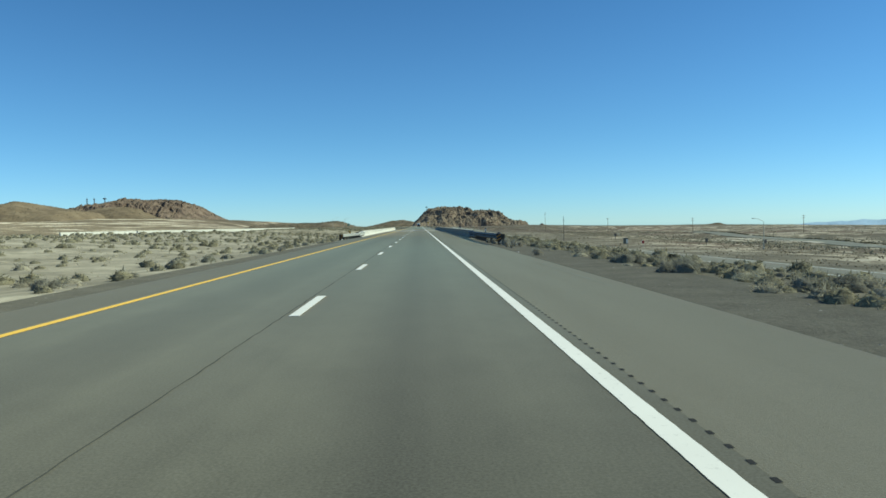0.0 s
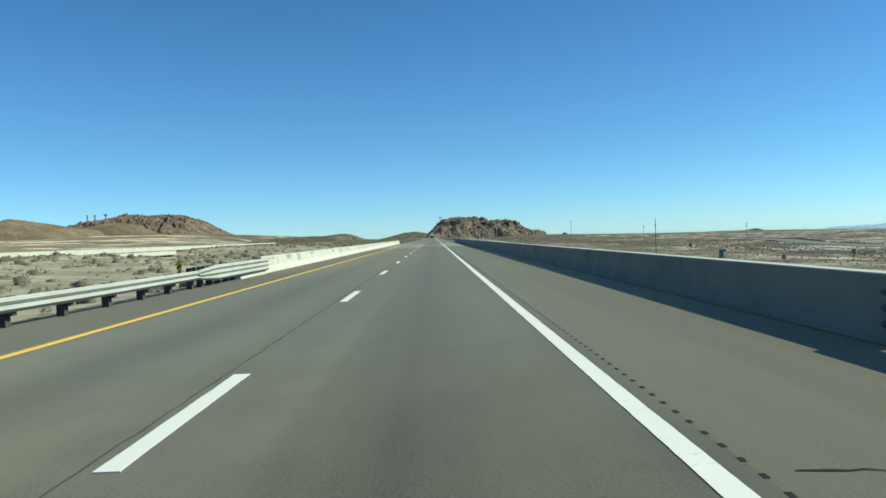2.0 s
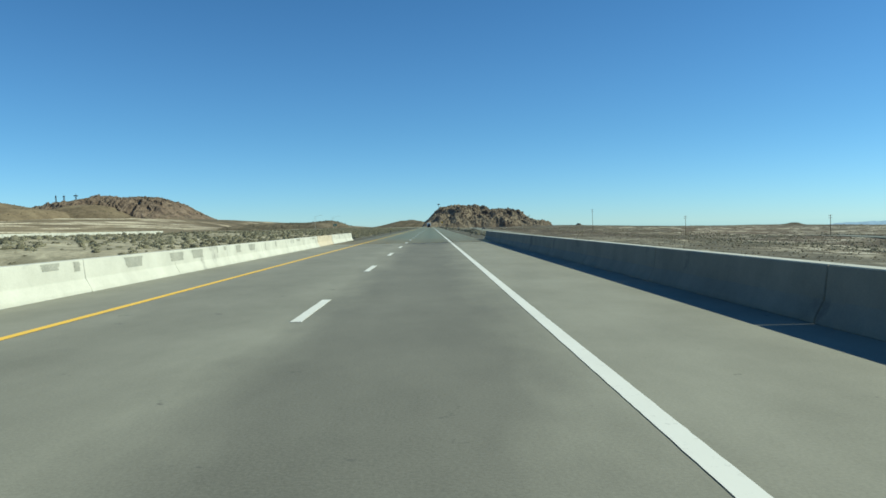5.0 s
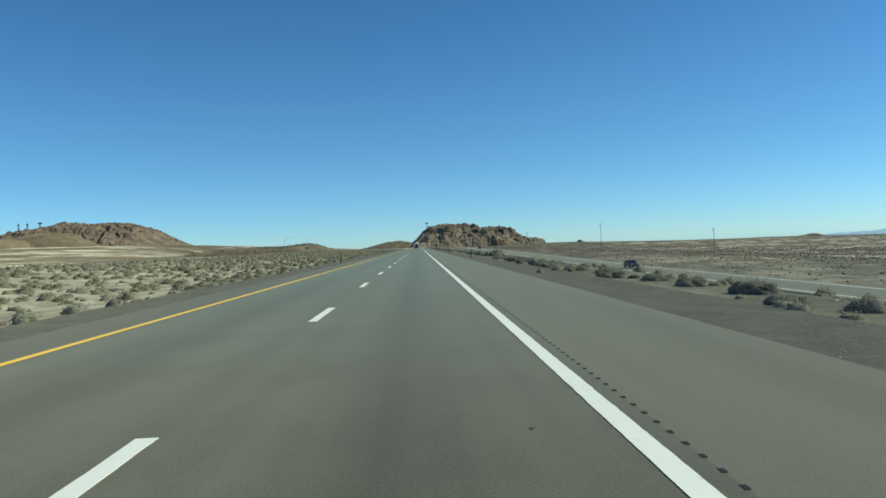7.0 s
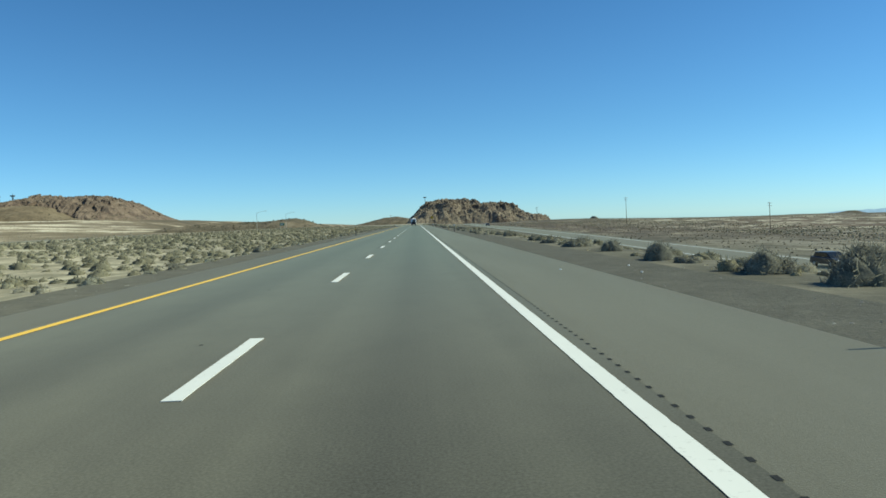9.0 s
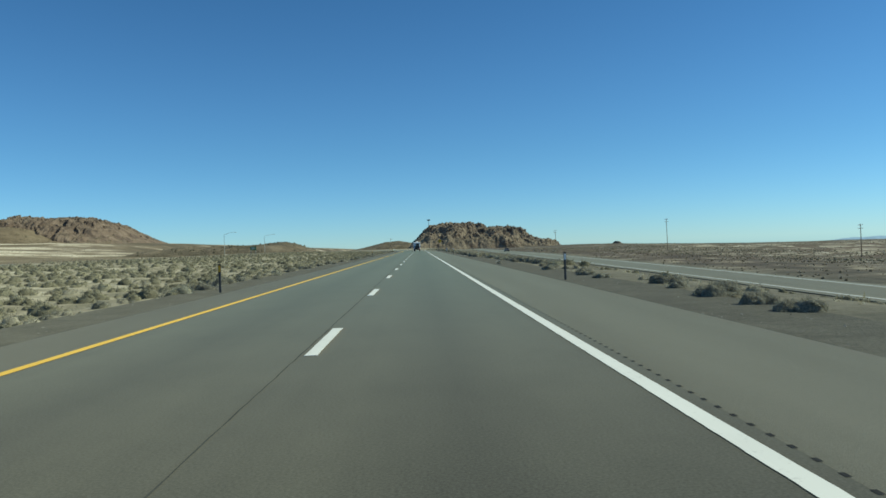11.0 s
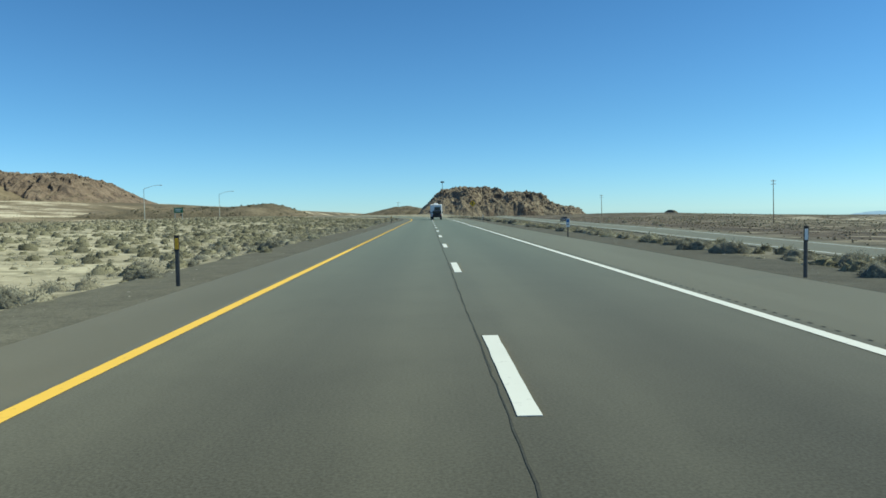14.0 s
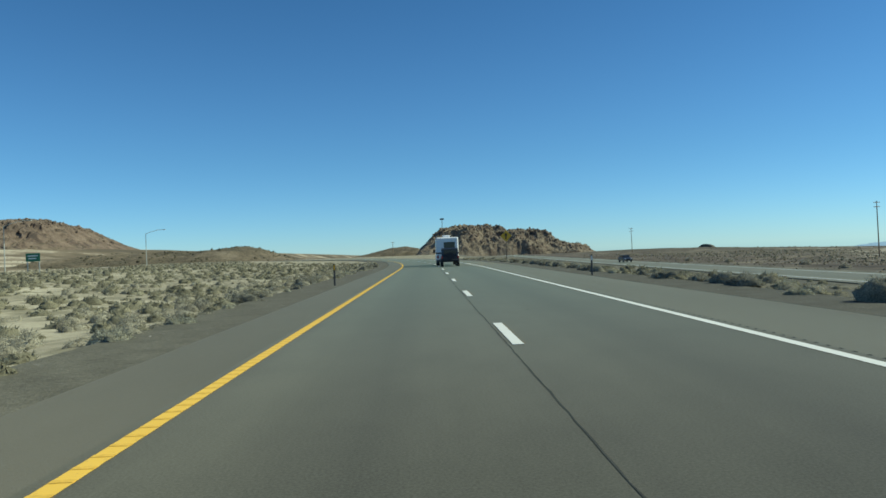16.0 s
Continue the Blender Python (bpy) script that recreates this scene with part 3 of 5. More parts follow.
# gravel verges on both sides
strip("verge", -6.75, PAVED_LEFT + 0.05, BEFORE, -0.035, GRAVEL, 0.4, label="dark gravel verge beside the road", category="verge")
strip("verge", PAVED_RIGHT - 0.05, 9.4, BEFORE, -0.035, GRAVEL, 0.4, label="dark gravel verge beside the road", category="verge")
strip("verge", -7.5, PAVED_LEFT + 0.05, AFTER, -0.035, GRAVEL, 0.4, label="dark gravel verge beside the road", category="verge")
strip("verge", PAVED_RIGHT - 0.05, 8.9, AFTER, -0.035, GRAVEL, 0.4, label="dark gravel verge beside the road", category="verge")
# carriageway
for ys in (BEFORE, AFTER):
    strip("road", -HALF_LEFT - 0.2, HALF + 0.262, ys, 0.0, ASPHALT, 0.3, label="grey asphalt carriageway with long streaks", category="road")
    strip("shoulder", HALF + 0.262, PAVED_RIGHT, ys, -0.003, SHOULDER, 0.3, label="lighter asphalt hard shoulder", category="road shoulder")
    strip("shoulder", PAVED_LEFT, -HALF_LEFT - 0.2, ys, -0.003, LEFT_SHOULDER, 0.3, label="lighter asphalt hard shoulder", category="road shoulder")
DECKY = np.linspace(DECK_FROM, BRIDGE_TO, 12)
strip("bridge_slab", -6.6, 7.65, np.linspace(BRIDGE_FROM - 4, DECK_FROM, 4), -0.04, DECK, 1.05, label="concrete slab edge under the asphalt", category="bridge deck")
strip("bridge_deck", -6.6, 7.65, DECKY, 0.0, DECK, 1.1, label="worn concrete bridge deck", category="bridge deck")

# shoulder paving up to the foot of the barriers
for a, c, fall in ((58.0, DECK_FROM, (0.08, 0)), (BRIDGE_TO, 232.0, (0, 0.08))):
    ys = np.concatenate([[a, a + 2.0], np.linspace(a + 2.0, c - 2.0, 6)[1:-1], [c - 2.0, c]])
    strip("shoulder", -6.3, PAVED_LEFT + 0.03, ys, -0.008, LEFT_SHOULDER, 0.3, label="dusty paving at the foot of the barrier", category="road shoulder", fall=fall)
    strip("shoulder", PAVED_RIGHT - 0.03, 7.6, ys, -0.008, SHOULDER, 0.3, label="dusty paving at the foot of the barrier", category="road shoulder", fall=fall)

# edge lines
def edge_line(x, half, mat, label, rag):
    ys = np.concatenate([np.arange(-60, 640, 0.12), np.linspace(640, 1100, 70)])
    rs = np.random.RandomState(int(abs(x) * 10))
    drift = np.interp(ys, np.arange(-80, 1120, 9.0), rs.normal(0, 0.0015, 134)) + bend(ys)
    V = np.stack([np.stack([x + sgn * half + drift + rs.normal(0, rag, len(ys)), ys, np.full(len(ys), 0.006)], -1) for sgn in (-1, 1)], 1).reshape(-1, 3)
    i = np.arange(len(ys) - 1) * 2
    tagged(new("edge_line", array_mesh("edge_line", V, np.stack([i, i + 1, i + 3, i + 2], -1), mat)), label, "road marking", kind="structure")


edge_line(HALF, 0.092, WHITE_PAINT, "worn white edge line", 0.0018)
edge_line(-HALF_LEFT, 0.085, YELLOW_PAINT, "yellow edge line along the median", 0.002)


def dash_mesh():
    bm = bmesh.new()
    n = 9
    row = []
    for i in range(n):
        y = DASH * i / (n - 1)
        row.append([bm.verts.new((sx * (0.085 + random.uniform(-0.006, 0.006)), y, 0)) for sx in (-1, 1)])
    for a, b in zip(row, row[1:]):
        bm.faces.new((a[0], a[1], b[1], b[0]))
    r = bmesh.ops.extrude_face_region(bm, geom=list(bm.faces))
    bmesh.ops.translate(bm, vec=(0, 0, 0.006), verts=[v for v in r["geom"] if isinstance(v, bmesh.types.BMVert)])
    return finish(bm, "lane_dash", WHITE_PAINT)


DASH_MESH = dash_mesh()
for k in range(-3, 75):
    y = k * PERIOD - 0.14
    ob = new("lane_dash", DASH_MESH)
    slope = float(bend(y + 1.5) - bend(y - 1.5)) / 3
    ob.matrix_world = pose(float(bend(y)), y, 0.002, 0, 0, -math.degrees(math.atan(slope)))
    tagged(ob, "white painted lane dash on asphalt", "road marking", "dashes between the lanes", "structure")


def wander(name, x, y0, y1, width, mat, amp=0.03, step=0.7, z=0.004, label=""):
    """A thin uneven line of sealant along the road."""
    ys = np.arange(y0, y1, step)
    rs = np.random.RandomState(int(abs(x * 100 + y0)))
    drift = np.cumsum(rs.normal(0, amp * 0.07, len(ys)))
    drift = drift - np.linspace(drift[0], drift[-1], len(ys)) + rs.normal(0, amp * 0.32, len(ys))
    w = width * rs.uniform(0.55, 1.3, len(ys)) / 2
    c = x + drift + bend(ys)
    V = np.stack([np.stack([c - w, ys, np.full(len(ys), z)], -1), np.stack([c + w, ys, np.full(len(ys), z)], -1)], 1).reshape(-1, 3)
    i = np.arange(len(ys) - 1) * 2
    ob = new(name, array_mesh(name, V, np.stack([i, i + 1, i + 3, i + 2], -1), mat))
    return tagged(ob, label or "dark sealed seam along the lane joint", "road seam", kind="structure")


wander("road_seam", -0.17, -30, 150, 0.017, SEAM, amp=0.020, step=0.32)
wander("road_seam", -0.17, 340, 700, 0.016, SEAM, amp=0.017, step=0.32)


# rumble strip outside the edge lines: flat dark bars paint the milled grooves' shade
def rumble(name, x0, x1, y0, y1, step, long, mat=TAR_AND_SHADE, z=0.003, label="row of flat dark bars, painted shade of short rumble grooves"):
    ys = np.arange(y0, y1, step)
    V, F = [], []
    for j, y in enumerate(ys):
        o = float(bend(y))
        b = len(V)
        for yy in (y, y + long):
            V += [(x0 + o, yy, z), (x1 + o, yy, z)]
        F.append((b, b + 1, b + 3, b + 2))
    ob = new(name, array_mesh(name, np.array(V), np.array(F), mat))
    return tagged(ob, label, "rumble strip", kind="stuff")


rumble("rumble_strip", 3.922, 3.962, -20, 150, 0.305, 0.085)
rumble("rumble_strip", 3.922, 3.962, BRIDGE_TO + 3, 720, 0.305, 0.085)

# flat bars of darker yellow paint the shade of grooves in the line
rumble("yellow_rumble", -3.84, -3.675, 500, 720, 0.305, 0.07, YELLOW_GROOVE_SHADE, 0.009, "row of flat darker bars, painted shade of grooves across the yellow line")

# ---- bridge: joints and patches ----
for y, wide, mat in ((213.9, 0.05, TAR_AND_SHADE), (219.30, 0.016, SEAM)):
    xs = np.linspace(-5.2, 6.5, 40)
    V = []
    for i, x in enumerate(xs):
        w = wide * (1 + abs(math.sin(i * 2.1) * math.cos(i * 0.7)))
        V += [(x, y - w + 0.03 * math.sin(i * 1.3), 0.005), (x, y + w + 0.03 * math.sin(i * 1.3), 0.005)]
    i = np.arange(len(xs) - 1) * 2
    tagged(new("bridge_joint", array_mesh("bridge_joint", np.array(V), np.stack([i, i + 1, i + 3, i + 2], -1), mat)), "dark expansion joint across the bridge end", "bridge joint", kind="structure")


def patch(x, y, rx, ry, seed, mat=TAR_AND_SHADE, z=0.008, label="dark uneven asphalt patch at the bridge joint", group="patches at the bridge joint"):
    bm = bmesh.new()
    n = 84
    ring = []
    for i in range(n):
        a = 2 * math.pi * i / n
        c, d = math.cos(a), math.sin(a)
        r = 0.92 + 0.34 * noise.fractal(Vector((c * 0.9 + seed * 3.7, d * 0.9, seed)), 0.9, 2.3, 6)
        ring.append(bm.verts.new((x + rx * r * c, y + ry * r * d, 0.0045 + 0.4 * (z - 0.008))))
    bm.faces.new(ring)
    ob = new("road_patch", finish(bm, "road_patch", mat))
    return tagged(ob, label, "road patch", group, "structure")


# two rounded repairs with paler middles and the torn band of older ones behind them
patch(1.06, 217.68, 0.62, 0.60, 1, RIM_PATCH, z=0.008)
patch(1.12, 217.84, 0.42, 0.34, 11, CORE_PATCH, z=0.011)
patch(2.86, 217.66, 0.64, 0.60, 2, RIM_PATCH, z=0.008)
patch(2.98, 217.50, 0.40, 0.30, 16, CORE_PATCH, z=0.011)
patch(0.95, 218.58, 0.90, 0.60, 21, PATCHWORK, z=0.013)
patch(2.05, 218.52, 0.90, 0.64, 4, PATCHWORK, z=0.014)
patch(3.02, 218.55, 0.95, 0.74, 25, PATCHWORK, z=0.015)
patch(3.25, 219.50, 0.44, 0.22, 6, RIM_PATCH, z=0.017)
patch(1.36, 218.80, 0.30, 0.30, 13, CORE_PATCH, z=0.018)
patch(2.98, 219.05, 0.36, 0.22, 14, CORE_PATCH, z=0.018)
patch(0.22, 217.99, 0.22, 0.10, 19, RIM_PATCH, z=0.008)
patch(0.0, 213.95, 0.95, 0.12, 7, TAR_AND_SHADE, z=0.010)
patch(2.6, 214.15, 1.05, 0.10, 8, TAR_AND_SHADE, z=0.010)
patch(1.35, 214.0, 0.6, 0.06, 9, TAR_AND_SHADE, z=0.012)
patch(4.05, 214.1, 0.35, 0.10, 15, TAR_AND_SHADE, z=0.011)

# drain grate set in the shoulder
grate = thing("drain_grate", 5.84, 220.03, 0.0, "rusty steel drain grate in the shoulder", "drain grate", kind="structure")
part("frame", box((-0.40, -0.19, -0.05), (0.40, 0.19, 0.006), 0.004), DARK_STEEL, grate)
# solid black slab paints the dark hollow beneath the bars
part("well_shade", box((-0.36, -0.155, -0.04), (0.36, 0.155, 0.0085)), BLACK, grate)
for k in range(9):
    part("bar", box((-0.352 + 0.083 * k, -0.15, 0.004), (-0.312 + 0.083 * k, 0.15, 0.0125)), DARK_STEEL, grate)

# ---- concrete barriers ----
SHAPE = [(0.0, 0.0), (0.02, 0.08), (0.15, 0.32), (0.20, 0.78), (0.46, 0.78), (0.46, 0.0)]


def barrier(name, x, y0, y1, side, length, mat, label, gap=0.02, ends=()):
    """A run of barrier with sloped foot; side 1 stands on the right with its face to the road."""
    root = thing(name, x, y0, 0.0, label, "barrier", kind="structure")
    cuts = list(np.arange(y0, y1 - length * 0.4, length)) + [y1]
    for a, b in zip(cuts, cuts[1:]):
        o = [(side * (px + random.uniform(-0.004, 0.004)), pz) for px, pz in SHAPE]
        bm = prism(o, "y", a - y0 + gap / 2, b - y0 - gap / 2, 0.012)
        part("barrier_segment", bm, mat, root)
        # pale strip: sunlight on the barrier's top is put into its colour
        if mat is GREY_SHADE_CONCRETE:
            part("top_edge", box((side * 0.33 - 0.125, a - y0 + 0.03, 0.776), (side * 0.33 + 0.125, b - y0 - 0.03, 0.796), 0.006), CONCRETE, root, "pale top edge with sunlight put into its colour")
    return root


median_runs = [barrier("barrier", -5.70, 90.4, 213.8, -1, 6.19, CONCRETE, "pale stained concrete barrier along the bridge")]
median_runs[0].rotation_euler = (0, 0, radians(0.2))
median_runs.append(barrier("barrier", -6.2, 213.9, 222.2, -1, 8.0, TAN_CONCRETE, "tan concrete barrier section at the bridge end"))
median_runs.append(barrier("barrier", -6.2, 222.3, 237.8, -1, 5.16, CONCRETE, "pale stained concrete barrier past the bridge"))
barrier("barrier", 7.15, 64.2, 214.9, 1, 7.5, GREY_SHADE_CONCRETE, "grey concrete barrier along the bridge with shade in its colour")
barrier("barrier", 7.15, 215.0, 230.1, 1, 7.55, GREY_SHADE_CONCRETE, "grey concrete barrier at the bridge end with shade in its colour")


def barrier_stain(run, y, wide, top, low, mat=STAIN):
    """A dull patch or run-down streak on the upper face of the pale barrier on the median side."""
    def face(z):
        return -(0.15 + (z - 0.32) * 0.05 / 0.46) + 0.008
    bm = bmesh.new()
    n = 7
    rows = []
    for i in range(n):
        z = top + (low - top) * i / (n - 1)
        w = wide * (1 - 0.35 * (i / (n - 1)) * rb0.random()) / 2
        dx = rb0.uniform(-0.03, 0.03)
        rows.append([bm.verts.new((face(z), y + sgn * w + dx, z)) for sgn in (-1, 1)])
    for p, q in zip(rows, rows[1:]):
        bm.faces.new((p[0], p[1], q[1], q[0]))
    part("stain", bm, mat, run, "dull grey weather stain")


rb0 = random.Random(31)
run = median_runs[0]
y = 1.4
while y < 122:
    tall = rb0.choice((0.14, 0.22, 0.30, 0.40))
    barrier_stain(run, y, rb0.choice((0.12, 0.18, 0.3, 0.8, 1.3)), rb0.uniform(0.70, 0.765), 0.74 - tall)
    y += rb0.uniform(0.8, 3.6)
for y, wide, low in ((0.35, 0.35, 0.36), (1.6, 0.25, 0.6), (3.9, 0.15, 0.62), (6.4, 0.5, 0.66)):
    barrier_stain(median_runs[1], y, wide, 0.765, low, RUST_STAIN)
for y, wide, low in ((1.5, 0.3, 0.5), (4.6, 0.2, 0.4), (7.3, 0.5, 0.6), (9.0, 0.15, 0.38), (12.2, 0.6, 0.55), (14.4, 0.2, 0.4)):
    barrier_stain(median_runs[2], y, wide, 0.765, low)


# tapered concrete foot where the guard rail meets the barrier
foot = thing("barrier_foot", -5.70, 86.0, 0.0, "pale tapered concrete foot under the guard rail", "barrier", kind="structure")
bm = bmesh.new()
ends = []
for y, tall in ((0.0, 0.13), (2.2, 0.24), (4.36, 0.34)):
    ends.append([bm.verts.new((px, y, pz)) for px, pz in ((0.0, -0.02), (-0.02, tall * 0.4), (-0.14, tall), (-0.40, tall), (-0.40, -0.02))])
for p, q in zip(ends, ends[1:]):
    for i in range(5):
        bm.faces.new((p[i], p[(i + 1) % 5], q[(i + 1) % 5], q[i]))
bm.faces.new(ends[0])
bm.faces.new(ends[-1][::-1])
part("wedge", bm, CONCRETE, foot)


# ---- steel guard rails ----
def beam_outline(x, side, waves, top, hump):
    """The folded plate of a guard rail, seen along the road: waves is 2 or 3 humps, hanging from its top edge."""
    pts = []
    n = 6 * waves
    for i in range(n + 1):
        f = i / n
        pts.append((x - side * 0.055 * (1 - math.cos(2 * math.pi * waves * f)), top - hump * waves * f))
    back = [(px + side * 0.006, pz) for px, pz in pts]
    return pts + back[::-1]


def guard_rail(x, y0, y1, side, flare, label, steel=STEEL, two=(0.72, 0.185), three=(0.72, 0.185), deep=9.5):
    """Two-hump beams from y0, three-hump ones over the last stretch; two and three give top edge and hump height."""
    root = thing("guard_rail", x, y0, 0.0, label, "guard rail", kind="structure")
    n = int((y1 - y0) / 1.905)

    def off(y):
        return side * flare * max(0, 1 - (y / 11.0)) ** 2
    step = (y1 - y0) / n
    first = next(i for i in range(n) if (i + 1) * step > (y1 - y0) - deep)
    for i in range(n):
        a, b = i * step, (i + 1) * step
        o = beam_outline(0, side, 3, *three) if i >= first else beam_outline(0, side, 2, *two)
        bm = prism(o, "y", a - 0.03, b + 0.03)
        for v in bm.verts:
            # the first deep beam grows out of the shallow one
            if i == first and v.co.y < a + 0.1:
                v.co.z = two[0] + (v.co.z - three[0]) * (2 * two[1]) / (3 * three[1])
            v.co.x += off(min(max(v.co.y, 0), 99))
        part("rail_beam", bm, steel, root)
    drop = 0.72 - two[0]
    posts = [(i * step, drop if i < first else 0.02) for i in range(n + 1)]
    if drop:
        posts += [((i + 0.5) * step, 0.02) for i in range(first, n)]
    for y, low in posts:
        p = side * 0.10 + off(y)
        part("blockout", box((p - 0.065, y - 0.07, 0.34 - low), (p + 0.065, y + 0.07, 0.73 - low), 0.008), DARK_WOOD, root)
        q = p + side * 0.16
        part("post", box((q - 0.09, y - 0.09, -0.5), (q + 0.09, y + 0.09, 0.71 - low), 0.008), DARK_WOOD, root)
    # end terminal with its striped plate
    e = off(0)
    w = 0.27 if side > 0 else 0.17
    part("end_box", box((e - 0.17, -0.34, 0.28 - drop), (e + 0.02, 0.1, 0.74 - drop), 0.03), steel, root)
    part("end_plate", box((e - w, -0.385, 0.24 - drop), (e + 0.07, -0.345, 0.74 - drop), 0.008), BLACK, root, "black plate with orange stripes")
    for lo in (0.25 - drop, 0.48 - drop):
        o = [(e - w + 0.03, lo), (e + 0.04, lo + 0.16), (e + 0.04, lo + 0.24), (e - w + 0.03, lo + 0.08)]
        part("stripe", prism(o, "y", -0.394, -0.387), ORANGE, root)
    # the ground strut between the first two posts
    part("strut", box((e + side * 0.20 - 0.05, 0.0, 0.02), (e + side * 0.20 + 0.05, 1.9, 0.09), 0.01), steel, root)
    part("anchor_cable", rod((e + side * 0.12, 0.05, 0.12), (e + side * 0.06, 2.2, 0.52 - drop), 0.012, 0.012, 6), steel, root)
    return root


guard_rail(-5.66, 66.2, 90.55, -1, 0.5, "galvanised steel guard rail on wooden posts", STEEL, (0.59, 0.15), (0.71, 0.185), 9.8)
guard_rail(7.15, 37.6, 64.2, 1, 0.25, "grey steel guard rail with shade in its colour, on wooden posts", DULL_SHADE_STEEL)


# ---- delineator posts ----
def delineator(x, y, colour, label, name="delineator_post"):
    z = float(height(x, y)) if abs(x) > 9.4 else -0.035
    root = thing(name, x, y, z, label, "delineator post", "posts along the verge", random.uniform(-4, 4))
    o = [(-0.045, -0.012), (-0.03, 0.012), (0.03, 0.012), (0.045, -0.012), (0.025, -0.018), (-0.025, -0.018)]
    part("post", prism(o, "z", -0.3, 1.04), DARK_STEEL, root)
    part("reflector_frame", box((-0.052, -0.032, 0.74), (0.052, -0.019, 1.06), 0.006), BLACK, root)
    part("reflector", box((-0.036, -0.038, 0.77), (0.036, -0.033, 1.00), 0.002), colour, root)
    return root


for x, y in ((7.6, 305.6), (7.05, 395.8), (7.0, 485.2), (7.1, 575.0)):
    delineator(x, y, WHITE, "dark steel delineator post with a white reflector")
for y in (305.1, 395.4, 485.7, 574.0):
    delineator(-5.9, y, SIGN_YELLOW, "dark steel delineator post with a yellow reflector")
delineator(8.2, 57.2, WHITE, "dark steel delineator post behind the guard rail")
mp = thing("marker_post", -6.9, 82.3, -0.1, "yellow marker plate on a short post behind the guard rail", "marker post")
part("post", box((-0.03, 0, -0.3), (0.03, 0.04, 1.0), 0.004), DARK_STEEL, mp)
part("plate", box((-0.09, -0.02, 0.66), (0.09, -0.004, 0.96), 0.004), SIGN_YELLOW, mp)
part("stripe", prism([(-0.09, 0.70), (0.09, 0.82), (0.09, 0.89), (-0.09, 0.77)], "y", -0.027, -0.022), BLACK, mp)


def mile_marker(x, y):
    root = thing("mile_marker", x, y, -0.035, "small blue and white marker sign on a steel post", "marker sign")
    part("post", prism([(-0.03, 0), (0.03, 0), (0.03, 0.02), (-0.03, 0.02)], "z", -0.3, 0.95), DARK_STEEL, root)
    part("plate", box((-0.10, -0.015, 0.55), (0.10, -0.002, 1.0), 0.003), WHITE, root)
    part("badge", box((-0.08, -0.022, 0.80), (0.08, -0.016, 0.97), 0.002), SIGN_BLUE, root)
    part("bar", box((-0.05, -0.022, 0.66), (0.05, -0.016, 0.70)), BLACK, root)


mile_marker(6.85, 510.0)


# ---- carriageway beyond the median, with its own bridge ----
def opposite():
    ys = np.concatenate([np.linspace(-120, 700, 42), np.linspace(710, 820, 12)])
    c = OPP_X - 26 * soft((ys - 315) / 280) + bend(ys)
    V = []
    for x, y in zip(c, ys):
        z = OPP_Z if y < 320 else max(OPP_Z * (1 - soft((y - 320) / 80)), max(float(height(x - 7, y)), float(height(x + 7, y))) + 0.12)
        V += [(x - 7, y, z - 0.9), (x - 7, y, z), (x + 7, y, z), (x + 7, y, z - 0.9)]
    F = [(r * 4 + k, r * 4 + k + 1, r * 4 + k + 5, r * 4 + k + 4) for r in range(len(ys) - 1) for k in range(3)]
    tagged(new("opposite_road", array_mesh("opposite_road", np.array(V), np.array(F), SHOULDER)), "far carriageway beyond the median", "road", kind="structure")
    for side, x in ((1, OPP_X + 7.2), (-1, OPP_X - 7.2)):
        barrier("parapet", x - side * 0.2, 131.0, 309.0, side, 8.0, CONCRETE, "pale concrete parapet of the far carriageway").location.z = OPP_Z - 0.02
    root = thing("bridge_girder", OPP_X, 133, OPP_Z, "pale concrete girder under the far bridge", "bridge girder", kind="structure")
    # girders reuse the shade concrete, so the dark under the deck is coloured in
    for x in (-4.6, -1.5, 1.5, 4.6):
        part("girder", box((x - 0.3, 0, -2.0), (x + 0.3, 82, -0.9), 0.03), GREY_SHADE_CONCRETE, root)
    part("fascia", box((6.98, -2, -0.95), (7.30, 79, -0.06), 0.02), CONCRETE, root)
    for y in (26, 56):
        for x in (-5, 0, 5):
            part("pier", rod((x, y, -7.5), (x, y, -2.0), 0.55, 0.55, 14), CONCRETE, root)
    root = thing("bridge_girder", 0.7, BRIDGE_FROM, -1.1, "concrete girder under the near bridge", "bridge girder", kind="structure")
    for x in (-5.5, -2, 2, 5.5):
        part("girder", box((x - 0.3, 0, -0.9), (x + 0.3, BRIDGE_TO - BRIDGE_FROM, 0.02), 0.03), CONCRETE, root)
    for y in (24, 54):
        for x in (-4, 4):
            part("pier", rod((x, y, -6.2), (x, y, -0.9), 0.55, 0.55, 14), CONCRETE, root)


opposite()


# ---- crossing road and frontage road ----
def laid_road(name, path, half, mat, label, lift=0.09):
    P = np.array(path, float)
    V = []
    for i, (x, y) in enumerate(P):
        d = P[min(i + 1, len(P) - 1)] - P[max(i - 1, 0)]
        nx, ny = d[1] / np.hypot(*d), -d[0] / np.hypot(*d)
        ends = [(x + nx * s, y + ny * s) for s in (-half, half)]
        z = max(float(height(*ends[0])), float(height(x, y)), float(height(*ends[1]))) + lift
        V += [(ends[0][0], ends[0][1], z - 0.5), (ends[0][0], ends[0][1], z), (ends[1][0], ends[1][1], z), (ends[1][0], ends[1][1], z - 0.5)]
    F = [(r * 4 + c, r * 4 + c + 1, r * 4 + c + 5, r * 4 + c + 4) for r in range(len(P) - 1) for c in range(3)]
    return tagged(new(name, array_mesh(name, np.array(V), np.array(F), mat)), label, "road", kind="structure"), np.array(V).reshape(-1, 4, 3)


